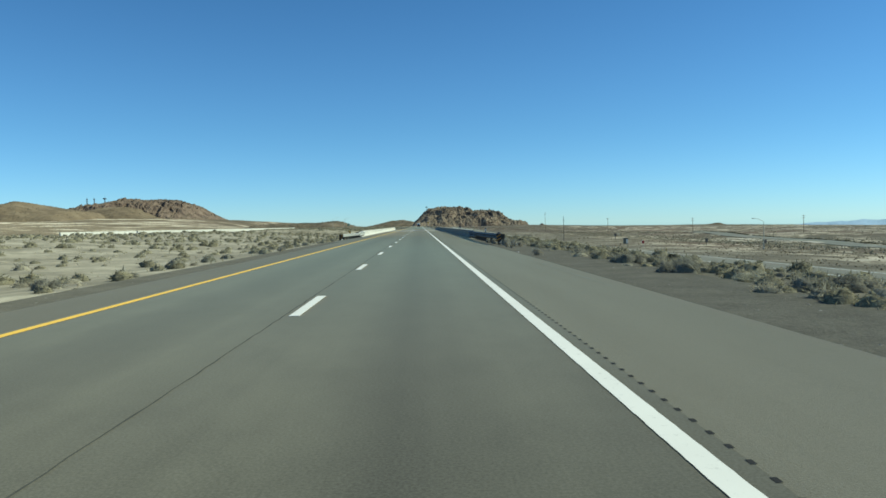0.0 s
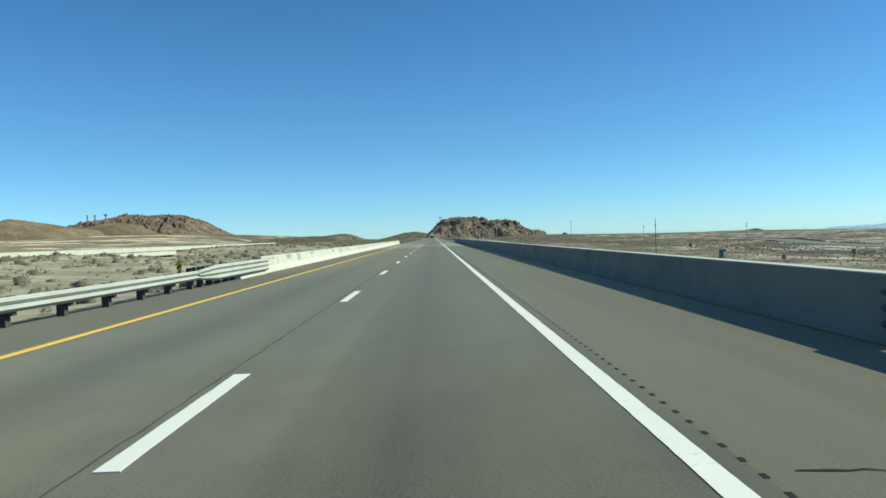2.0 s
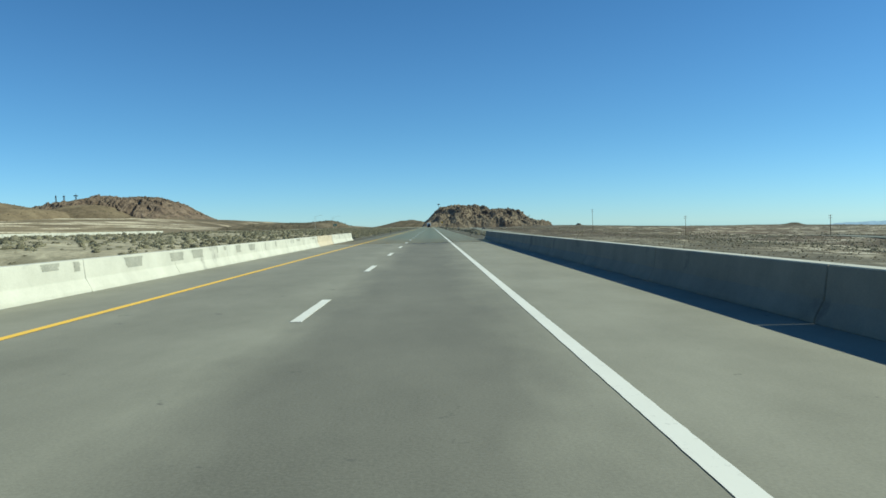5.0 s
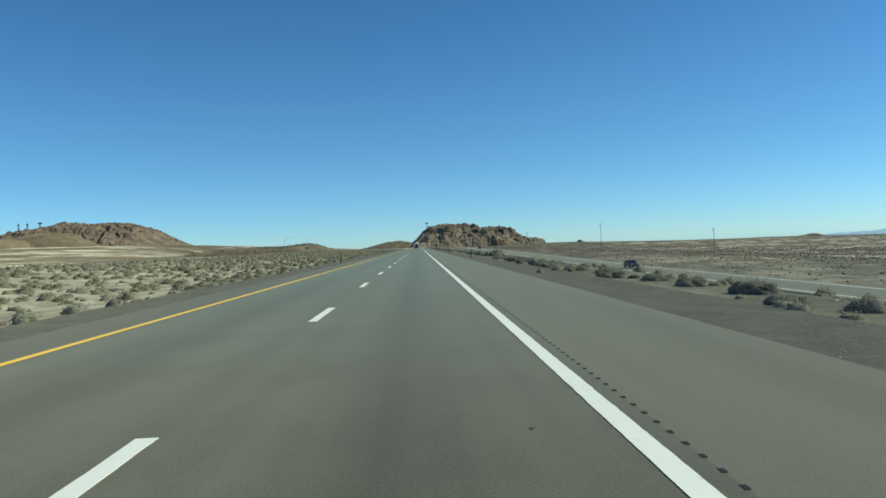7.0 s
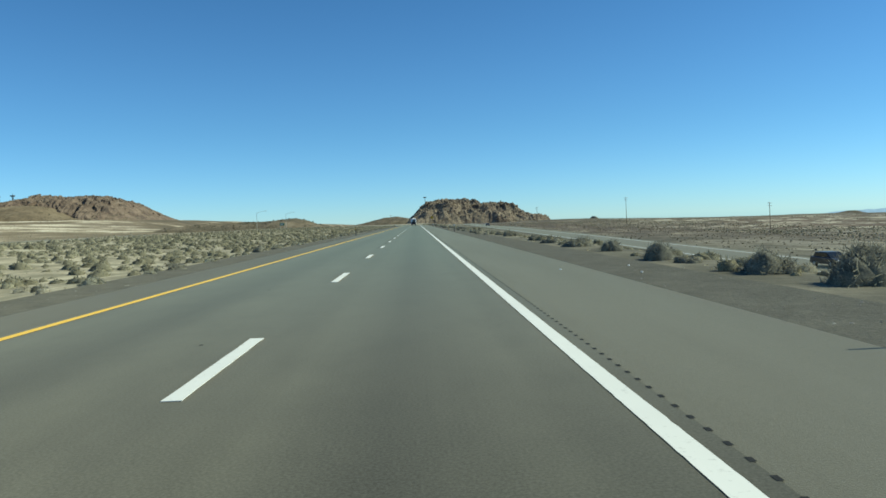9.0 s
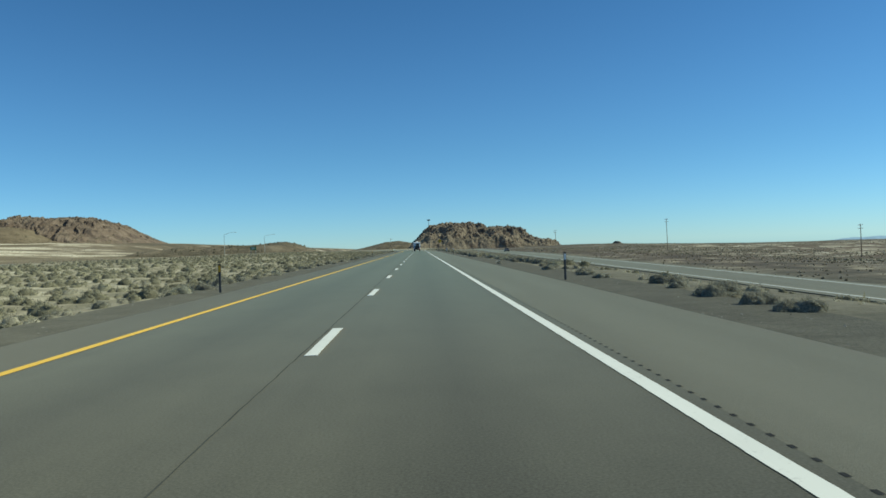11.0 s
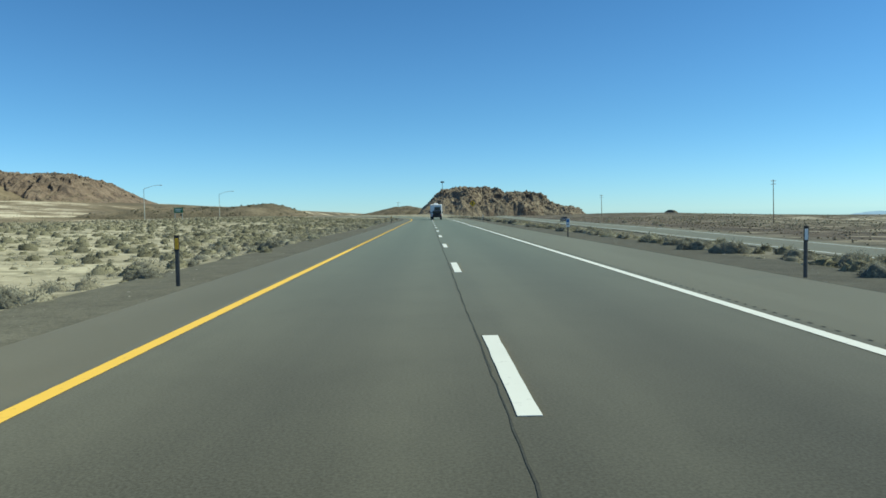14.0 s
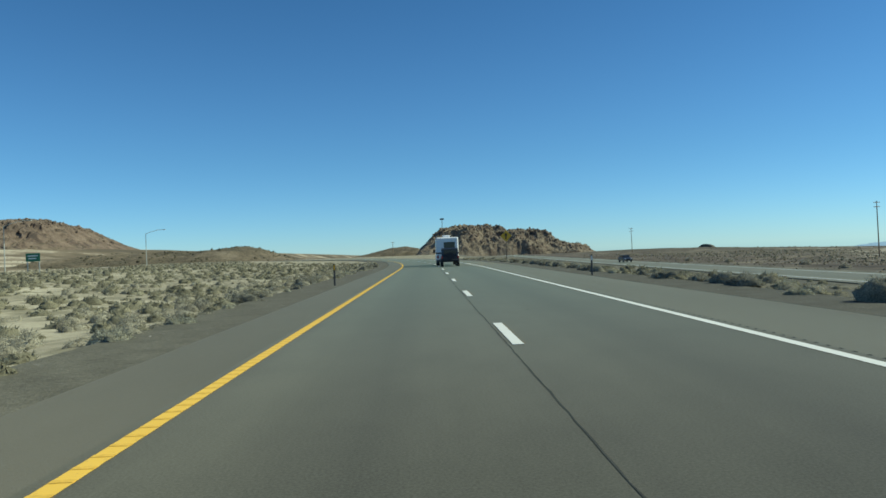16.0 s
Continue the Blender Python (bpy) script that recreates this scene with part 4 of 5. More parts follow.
FRONT_PATH = [(float(front_x(y)), y) for y in np.linspace(-150, 1000, 116)]
_, front_rows = laid_road("frontage_road", FRONT_PATH, 5.0, SHOULDER, "two-lane frontage road below the highway")
laid_road("cross_road", [(x, 177.0) for x in np.linspace(-200, 54, 60)], 5.5, SHOULDER, "road that passes beneath the highway", 0.05)
FAR_PATH = [(135 + 0.13 * y, y) for y in np.linspace(60, 560, 70)]
laid_road("far_road", FAR_PATH, 6.5, SHOULDER, "grey two-lane road across the plain", 0.12)
laid_road("dirt_road", [(-84 - 36 * soft((y - 640) / 120) - 82 * soft((y - 740) / 330), y) for y in np.linspace(640, 1090, 70)], 5.0, SAND, "pale dirt road that climbs towards the hill", 0.15)
laid_road("dirt_track", [(165.0 + 3 * math.sin(y * 0.03), y) for y in np.linspace(190, 370, 40)], 2.2, SAND, "pale dirt track across the plain", 0.12)
for f in (0.14, 0.86):
    A, B = front_rows[:, 1], front_rows[:, 2]
    c = A + (B - A) * f
    d = (B - A) / np.linalg.norm(B - A, axis=1)[:, None] * 0.15
    V = np.stack([c - d, c + d], 1).reshape(-1, 3) + np.array([0, 0, 0.015])
    i = np.arange(len(c) - 1) * 2
    tagged(new("edge_line", array_mesh("edge_line", V, np.stack([i, i + 1, i + 3, i + 2], -1), WHITE_PAINT)), "white edge line of the frontage road", "road marking", kind="structure")


# ---- hills ----
def hill(name, cx, cy, rx, ry, top, profile, seed, label, craggy=1.0, nx=150, ny=90, mat=ROCK, cliff=0.0):
    """A rocky hill. profile gives the share of the top height from its left end to its right."""
    us, vs = np.linspace(-1, 1, nx), np.linspace(-1, 1, ny)
    V = np.zeros((ny, nx, 3))
    ps = np.array(profile, float)
    base = height(*np.meshgrid(cx + rx * us, cy + ry * vs))
    for j, v in enumerate(vs):
        for i, u in enumerate(us):
            x, y = cx + rx * u, cy + ry * v
            h = np.interp(u, ps[:, 0], ps[:, 1])
            p = Vector((x * 0.02, y * 0.02, seed))
            n1 = noise.fractal(p, 0.9, 2.1, 5)
            n2 = noise.ridged_multi_fractal(Vector((x * 0.03, y * 0.03, seed + 7)), 0.8, 2.3, 6, 0.9, 2.0)
            edge = max(0.0, 1 - abs(v + 0.12 * n1) ** (2.2 + 1.6 * cliff)) * min(1.0, (1 - abs(v)) * 7) * min(1.0, (1 - abs(u)) * 14)
            s = h * edge
            g = base[j, i]
            V[j, i] = (x, y, g - 30) if s < 0.004 else (x, y, g - 1.2 + (top - g + 1.2) * s * (0.95 + 0.10 * n1) + craggy * (n2 - 1.1) * (top - g) * 0.10 * min(1, s * 1.6))
    if cliff:
        # gullies and buttresses that run down the faces
        for p in V.reshape(-1, 3):
            p[1] += cliff * (16 * noise.fractal(Vector((p[0] * 0.03, p[2] * 0.012, seed + 2)), 0.8, 2.1, 4) + 7 * noise.fractal(Vector((p[0] * 0.11, p[2] * 0.05, seed + 3)), 0.7, 2.2, 4))
    n = nx
    i = (np.arange(ny - 1)[:, None] * n + np.arange(n - 1)[None]).ravel()
    F = np.stack([i, i + 1, i + n + 1, i + n], -1)
    return tagged(new(name, array_mesh(name, V.reshape(-1, 3), F, mat)), label, "hill")


hill("rocky_hill", -531, 1490, 152, 150, 64, [(-1, 0.3), (-0.92, 0.55), (-0.67, 0.83), (-0.48, 0.94), (-0.31, 1.0), (0.09, 0.99), (0.28, 0.92), (0.40, 0.85), (0.48, 0.75), (0.56, 0.60), (0.62, 0.42), (0.68, 0.26), (0.74, 0.12), (0.80, 0.0), (1, 0.0)], 3.1, "red-brown rocky hill with crags along its top", 1.5, 240, 130, ROCK, 0.8)
hill("rocky_hill", 140, 1700, 162, 125, 45, [(-1, 0.05), (-0.87, 0.46), (-0.74, 0.84), (-0.59, 0.98), (-0.22, 1.0), (0.02, 0.86), (0.17, 0.87), (0.33, 0.68), (0.59, 0.46), (0.76, 0.34), (1, 0.08)], 8.4, "red-brown rocky hill beside the road ahead", 1.6, 260, 140, SANDY_ROCK, 0.14)
hill("low_hill", -660, 1240, 125, 140, 54, [(-1, 0.5), (-0.4, 0.86), (0.0, 1.0), (0.25, 0.82), (0.5, 0.62), (0.8, 0.45), (1, 0.0)], 5.2, "smooth tan desert hill", 0.15, 90, 60, APRON)
hill("low_hill", -552, 1375, 98, 105, 47, [(-1, 0.3), (-0.5, 0.72), (-0.1, 0.96), (0.12, 1.0), (0.4, 0.72), (0.75, 0.25), (1, 0.0)], 7.7, "smooth tan slope in front of the crags", 0.10, 80, 60, APRON)
hill("low_hill", -70, 2600, 150, 160, 21, [(-1, 0.0), (-0.6, 0.42), (-0.2, 0.9), (0.1, 1.0), (0.5, 0.7), (0.8, 0.4), (1, 0.0)], 9.7, "low dark hill beyond the road", 0.2, 60, 40, RIDGE)
hill("low_hill", -152, 975, 76, 60, 9.6, [(-1, 0.0), (-0.85, 0.45), (-0.6, 0.72), (-0.1, 0.80), (0.25, 0.78), (0.42, 0.90), (0.58, 1.0), (0.70, 0.8), (0.82, 0.42), (0.94, 0.1), (1, 0.0)], 4.4, "low dark brown scrubby ridge", 0.9, 130, 50, RIDGE)
hill("low_hill", 166, 972, 18, 16, 1.5, [(-1, 0.0), (-0.55, 0.2), (-0.22, 0.38), (-0.1, 0.62), (-0.05, 1.0), (0.05, 0.95), (0.09, 0.6), (0.5, 0.25), (1, 0.0)], 2.4, "small rocky knoll on the plain", 1.4, 70, 30, RIDGE)
hill("low_hill", 396, 952, 18, 16, -3.0, [(-1, 0.3), (-0.5, 0.5), (-0.25, 0.7), (-0.1, 1.0), (0.1, 1.0), (0.3, 0.6), (0.7, 0.3), (1, 0.0)], 6.4, "small dark knoll on the skyline", 1.2, 70, 30, RIDGE)


def boulders(ob, n, seed, low, big, label):
    """Broken blocks that lie on a hill's crags, more of them towards its top."""
    rs = np.random.RandomState(seed)
    me = ob.data
    P = np.zeros(len(me.vertices) * 3)
    me.vertices.foreach_get("co", P)
    P = P.reshape(-1, 3)
    N = np.zeros(len(me.vertices) * 3)
    me.vertices.foreach_get("normal", N)
    N = N.reshape(-1, 3)
    g = height(P[:, 0], P[:, 1])
    share = (P[:, 2] - g) / (P[:, 2] - g).max()
    clump = 0.5 + 0.5 * wave(P[:, 0], P[:, 1], 0.05, seed)
    w = np.where((P[:, 2] > g + 2) & (N[:, 1] < 0.25), np.clip(share - low, 0.02, 1) * (0.15 + clump ** 2), 0)
    pick = rs.choice(len(P), n, p=w / w.sum())
    t = (1 + 5 ** 0.5) / 2
    base = np.array([(-1, t, 0), (1, t, 0), (-1, -t, 0), (1, -t, 0), (0, -1, t), (0, 1, t), (0, -1, -t), (0, 1, -t), (t, 0, -1), (t, 0, 1), (-t, 0, -1), (-t, 0, 1)]) / 1.9
    tri = np.array([(0, 11, 5), (0, 5, 1), (0, 1, 7), (0, 7, 10), (0, 10, 11), (1, 5, 9), (5, 11, 4), (11, 10, 2), (10, 7, 6), (7, 1, 8), (3, 9, 4), (3, 4, 2), (3, 2, 6), (3, 6, 8), (3, 8, 9), (4, 9, 5), (2, 4, 11), (6, 2, 10), (8, 6, 7), (9, 8, 1)])
    size = big * (0.22 + 0.78 * rs.uniform(0, 1, n) ** 3)
    q = base[None] * rs.uniform(0.7, 1.25, (n, 12, 1)) * (size[:, None] * rs.uniform(0.6, 1.2, (n, 3)))[:, None, :]
    a = rs.uniform(0, 6.28, n)
    c, s_ = np.cos(a)[:, None], np.sin(a)[:, None]
    q = np.stack([q[..., 0] * c - q[..., 1] * s_, q[..., 0] * s_ + q[..., 1] * c, q[..., 2] * 0.85], -1)
    V = q + (P[pick] + rs.normal(0, 0.8, (n, 3)) * (1, 1, 0))[:, None, :]
    F = tri[None] + (np.arange(n) * 12)[:, None, None]
    tagged(new("boulders", array_mesh("boulders", V.reshape(-1, 3), F.reshape(-1, 3), BOULDER)), label, "boulders", kind="stuff")


crag_hill, road_hill = [ob for ob in scene.objects if ob.name.startswith("rocky_hill")]
boulders(crag_hill, 1800, 3, 0.45, 2.6, "dark broken rocks along the crags of the hill")
boulders(road_hill, 3000, 4, 0.15, 2.8, "brown boulders strewn over the rocky hill")


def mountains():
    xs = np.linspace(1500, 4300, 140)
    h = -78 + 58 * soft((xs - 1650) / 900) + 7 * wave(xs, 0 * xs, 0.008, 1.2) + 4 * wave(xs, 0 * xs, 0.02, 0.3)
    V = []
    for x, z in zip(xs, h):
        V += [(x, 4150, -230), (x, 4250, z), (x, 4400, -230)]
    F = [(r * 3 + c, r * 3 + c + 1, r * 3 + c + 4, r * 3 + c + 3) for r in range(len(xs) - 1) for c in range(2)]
    tagged(new("backdrop", array_mesh("backdrop", np.array(V), np.array(F), HAZE_ROCK, True)), "mountains far away on the horizon, pale blue haze in their colour", "mountains", kind="structure")


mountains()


# ---- poles, lamps, masts ----
def utility_pole(x, y, tall, lean=0.0, arms=2):
    z = float(height(x, y))
    root = thing("utility_pole", x, y, z, "weathered wooden utility pole with crossarms", "utility pole", "poles across the plain")
    root.matrix_world = pose(x, y, z, 0, lean, 20)
    part("pole", rod((0, 0, -1), (0, 0, tall), 0.19, 0.12, 10), WOOD, root)
    for k in range(arms):
        zz = tall - 0.5 - 1.3 * k
        part("crossarm", box((-1.3, -0.06, zz - 0.08), (1.3, 0.06, zz + 0.08), 0.01), WOOD, root)
        for xx in (-1.15, -0.5, 0.5, 1.15):
            part("insulator", rod((xx, 0, zz + 0.08), (xx, 0, zz + 0.30), 0.06, 0.04, 8), WHITE, root)
    return root


for x, y, top in ((133, 753, 12.0), (170.6, 643.8, 4.5), (102.3, 906, 10.3), (205, 530, 3.0), (236, 430, 3.0), (76, 1060, 11.0)):
    utility_pole(x, y, top - float(height(x, y)), -1.2)


def lamp_post(x, y, tall, reach, turn, label="galvanised street lamp on a tall curved arm"):
    z = float(height(x, y))
    root = thing("street_lamp", x, y, z, label, "street lamp", "lamps at the interchange", turn)
    part("base", rod((0, 0, -0.4), (0, 0, 0.35), 0.3, 0.28, 12), CONCRETE, root)
    part("pole", rod((0, 0, 0.3), (0, 0, tall - 1.0), 0.10, 0.065, 10), STEEL, root)
    bm = bmesh.new()
    pts = [(reach * f, 0, tall - 1.0 + 1.0 * math.sin(f * math.pi / 2)) for f in (0, 0.2, 0.4, 0.6, 0.8, 1)]
    for a, b in zip(pts, pts[1:]):
        add_rod(bm, a, b, 0.06, 0.05, 8)
    part("arm", bm, STEEL, root)
    part("lamp_head", box((reach - 0.1, -0.16, tall - 0.12), (reach + 0.7, 0.16, tall + 0.06), 0.04), STEEL, root)
    return root


lamp_post(-78.5, 674, 9.6, 4.4, 0)
lamp_post(-73.5, 729, 9.6, 4.4, 0)
lamp_post(96.0, 186.6, 8.4, 2.6, 180)
tp = thing("tall_pole", 39.8, 180.6, float(height(39.8, 180.6)), "tall bare steel pole beside the crossing road", "pole")
part("base", rod((0, 0, -0.4), (0, 0, 0.35), 0.24, 0.22, 12), CONCRETE, tp)
part("pole", rod((0, 0, 0.3), (0, 0, 9.3), 0.075, 0.045, 10), DARK_STEEL, tp)
part("collar", rod((0, 0, 8.0), (0, 0, 8.35), 0.10, 0.10, 10), DARK_STEEL, tp)


def mast(x, y, tall, head):
    z = 45.0
    root = thing("radio_mast", x, y, z + 2.5, "dark steel radio mast on the hill", "radio mast", "masts on the hill")
    bm = bmesh.new()
    for sx, sy in ((-1, -1), (1, -1), (1, 1), (-1, 1)):
        add_rod(bm, (sx * 1.1, sy * 1.1, -12), (sx * 0.6, sy * 0.6, tall), 0.28, 0.22, 6)
    part("legs", bm, DARK_STEEL, root)
    for k in range(4):
        part("brace", rod((-0.9, 0, tall * k / 4), (0.9, 0, tall * (k + 1) / 4), 0.15, 0.15, 6), DARK_STEEL, root)
    part("platform", box((-head, -head, tall - 2.4), (head, head, tall - 0.6), 0.1), DARK_STEEL, root)
    part("antenna", rod((0, 0, tall - 1), (0, 0, tall + 3), 0.2, 0.1, 6), DARK_STEEL, root)


mast(-643, 1440, 18, 0.9)
mast(-630, 1442, 18, 1.2)
mast(-611, 1445, 19, 2.6)

pole = thing("sign_pole", 13.3, 1184, -2.0, "tall dark pole with a small cross head beside the road", "pole")
part("pole", rod((0, 0, -1), (0, 0, 33), 0.3, 0.22, 10), DARK_STEEL, pole)
part("head", box((-1.7, -0.4, 31.8), (1.7, 0.4, 33.2), 0.1), DARK_STEEL, pole)


# ---- signs ----
def stop_sign(x, y, turn):
    z = float(height(x, y))
    root = thing("stop_sign", x, y, z, "red octagonal stop sign on a steel post", "road sign", turn=turn)
    part("post", box((-0.03, 0, -0.3), (0.03, 0.05, 2.3), 0.005), STEEL, root)
    r = 0.42
    o = [(r * math.cos(math.pi * (k + 0.5) / 4), 2.1 + r * math.sin(math.pi * (k + 0.5) / 4)) for k in range(8)]
    part("plate", prism(o, "y", -0.02, -0.005), WHITE, root)
    o = [(0.93 * a, 2.1 + 0.93 * (b - 2.1)) for a, b in o]
    part("face", prism(o, "y", -0.026, -0.021), SIGN_RED, root)
    cu = bpy.data.curves.new("word", "FONT")
    cu.body, cu.size, cu.align_x, cu.align_y, cu.extrude = "STOP", 0.30, "CENTER", "CENTER", 0.001
    tx = new("word", cu)
    tx.parent, tx.matrix_basis = root, pose(0, -0.029, 2.1, 90, 0, 0)
    cu.materials.append(WHITE)


stop_sign(59.6, 176.5, -20)

ws = thing("warning_sign", 9.2, 634.0, float(height(9.2, 634)), "yellow diamond warning sign with a black arrow", "road sign")
part("post", box((-0.05, 0, -0.4), (0.05, 0.09, 3.4), 0.008), WOOD, ws)
part("plate", prism([(0, 2.6), (0.75, 3.35), (0, 4.1), (-0.75, 3.35)], "y", -0.03, -0.005, 0.004), SIGN_YELLOW, ws)
part("arrow", prism([(-0.09, 2.95), (0.06, 2.95), (0.06, 3.4), (0.2, 3.4), (-0.02, 3.72), (-0.24, 3.4), (-0.09, 3.4)], "y", -0.038, -0.032), BLACK, ws)

gs = thing("guide_sign", -62.0, 652.5, float(height(-62, 652.5)), "green highway guide sign on two steel posts", "road sign", turn=0)
for x in (-0.9, 0.9):
    part("post", box((x - 0.07, 0, -0.4), (x + 0.07, 0.12, 2.9), 0.01), STEEL, gs)
part("panel", box((-1.1, -0.06, 1.7), (1.1, -0.01, 3.0), 0.02), SIGN_GREEN, gs)
part("bar", box((-0.8, -0.07, 2.5), (0.75, -0.062, 2.65)), WHITE, gs)
part("bar", box((-0.7, -0.07, 2.1), (0.5, -0.062, 2.25)), WHITE, gs)

cab = thing("utility_cabinet", 69.0, 226.0, float(height(69.0, 226.0)), "dull green utility cabinet with a pale grey door", "cabinet", turn=8)
part("plinth", box((-0.75, -0.4, -0.3), (0.75, 0.4, 0.12), 0.02), GREY_SHADE_CONCRETE, cab)
part("body", box((-0.7, -0.35, 0.12), (0.7, 0.35, 1.95), 0.03), CABINET_GREEN, cab)
part("cap", box((-0.76, -0.41, 1.95), (0.76, 0.41, 2.05), 0.02), DARK_STEEL, cab)
part("door", box((0.02, -0.385, 0.25), (0.62, -0.352, 1.55), 0.01), CAR_SILVER, cab)


def sign_back(x, y, plate, turn=0):
    z = float(height(x, y))
    root = thing("road_sign", x, y, z, "dark back of a road sign on a steel post", "road sign", "sign backs across the plain", turn)
    part("post", box((-0.05, 0, -0.3), (0.05, 0.06, 2.4), 0.006), DARK_STEEL, root)
    part("plate", box((-plate / 2, -0.03, 1.3), (plate / 2, -0.005, 2.4), 0.01), DULL_SHADE_STEEL, root)


for x, y, plate in ((79.0, 276.0, 0.9), (87.0, 204.0, 0.9), (106.0, 207.0, 1.1)):
    sign_back(x, y, plate, 8)


# ---- vehicles ----
def wheel(parent, x, y, r, w):
    ob = part("wheel", rod((x - w / 2, y, r), (x + w / 2, y, r), r, r, 20), BLACK, parent)
    part("rim", rod((x - w / 2 - 0.01, y, r), (x + w / 2 + 0.01, y, r), r * 0.58, r * 0.58, 14), STEEL, ob)


def jeep(x, y, z, label, paint, turn=0.0):
    root = thing("off_road_car", x, y, z, label, "car", turn=turn)
    part("body", box((-0.86, 0.0, 0.45), (0.86, 3.9, 1.05), 0.09), paint, root)
    part("cabin", prism([(0.02, 1.03), (0.10, 1.72), (0.3, 1.80), (2.2, 1.80), (2.55, 1.03)], "x", -0.80, 0.80, 0.05), paint, root)
    part("rear_window", box((-0.62, 0.02, 1.18), (0.62, 0.07, 1.62), 0.02), GLASS, root)
    part("bumper", box((-0.85, -0.16, 0.48), (0.85, 0.03, 0.68), 0.03), BLACK, root)
    part("spare_wheel", rod((0, -0.26, 1.02), (0, -0.02, 1.02), 0.38, 0.38, 20), BLACK, root)
    for s in (-1, 1):
        part("tail_lamp", box((s * 0.78 - 0.07, -0.03, 0.80), (s * 0.78 + 0.07, 0.02, 1.0), 0.01), LAMP_RED, root)
        part("side_window", box((s * 0.81 - 0.012, 0.35, 1.2), (s * 0.81 + 0.012, 1.9, 1.65), 0.005), GLASS, root)
        for yy in (0.75, 3.15):
            wheel(root, s * 0.78, yy, 0.40, 0.24)
    return root


jeep(0.95, 608.6, 0.0, "black off-road car towed behind a motorhome", CAR_DARK)


def motorhome(x, y, z):
    root = thing("motorhome", x, y, z, "white motorhome towing a black car", "motorhome")
    part("body", box((-1.16, 0, 0.55), (1.16, 6.2, 2.95), 0.12), WHITE, root)
    part("cab_over", prism([(6.0, 2.0), (7.4, 2.2), (7.3, 2.75), (6.0, 2.95)], "x", -1.1, 1.1, 0.06), WHITE, root)
    part("cab", prism([(6.0, 0.5), (8.2, 0.5), (8.25, 1.15), (7.35, 1.35), (6.9, 2.1), (6.0, 2.1)], "x", -0.98, 0.98, 0.06), WHITE, root)
    part("rear_window", box((-0.35, -0.03, 1.65), (0.80, 0.02, 2.45), 0.02), GLASS, root)
    for s in (-1, 1):
        part("mirror", box((s * 1.30 - 0.12, 6.9, 1.35), (s * 1.30 + 0.12, 7.05, 1.75), 0.03), BLACK, root)
    part("stripe", box((-1.17, -0.012, 1.25), (1.17, 0.01, 1.40)), CAR_DARK, root)
    part("roof_vent", box((-0.35, 1.2, 2.93), (0.35, 2.1, 3.18), 0.05), WHITE, root)
    part("roof_unit", box((-0.4, 3.4, 2.93), (0.4, 4.4, 3.22), 0.06), WHITE, root)
    part("bumper", box((-1.1, -0.14, 0.42), (1.1, 0.05, 0.64), 0.03), DARK_STEEL, root)
    for s in (-1, 1):
        part("tail_lamp", box((s * 1.0 - 0.08, -0.03, 0.78), (s * 1.0 + 0.08, 0.02, 1.1), 0.01), LAMP_RED, root)
        part("side_window", box((s * 1.165 - 0.01, 2.0, 1.6), (s * 1.165 + 0.01, 3.6, 2.3), 0.004), GLASS, root)
        for yy in (1.6, 7.1):
            wheel(root, s * 0.95, yy, 0.39, 0.28)
    part("tow_bar", rod((0, -0.9, 0.5), (0, 0, 0.5), 0.04), DARK_STEEL, root)
    return root


motorhome(0.85, 613.8, 0.0)


def saloon(x, y, label, paint, turn=0.0):
    z = float(height(x, y)) + 0.12
    root = thing("car", x, y, z, label, "car", turn=turn)
    part("body", prism([(-2.2, 0.32), (2.2, 0.32), (2.25, 0.72), (1.3, 0.95), (-2.1, 1.0), (-2.25, 0.6)], "x", -0.88, 0.88, 0.07), paint, root)
    part("cabin", prism([(-1.9, 0.96), (-1.5, 1.46), (0.3, 1.5), (1.15, 0.94)], "x", -0.74, 0.74, 0.06), paint, root)
    part("windscreen", prism([(0.36, 1.44), (0.42, 1.44), (1.12, 0.98), (1.06, 0.98)], "x", -0.66, 0.66), GLASS, root)
    part("rear_window", prism([(-1.84, 1.04), (-1.90, 1.04), (-1.56, 1.42), (-1.50, 1.42)], "x", -0.64, 0.64), GLASS, root)
    for s in (-1, 1):
        part("side_window", box((s * 0.745 - 0.012, -1.3, 1.03), (s * 0.745 + 0.012, 0.6, 1.40), 0.004), GLASS, root)
        part("headlight", box((s * 0.62 - 0.14, 2.16, 0.62), (s * 0.62 + 0.14, 2.25, 0.76), 0.02), WHITE, root)
        for yy in (-1.35, 1.4):
            wheel(root, s * 0.8, yy, 0.33, 0.2)
    return root


saloon(43.0, 370.0, "dark car on the frontage road", CAR_DARK, 182)
saloon(40.0, 690.0, "dark car on the frontage road", CAR_DARK, 182)


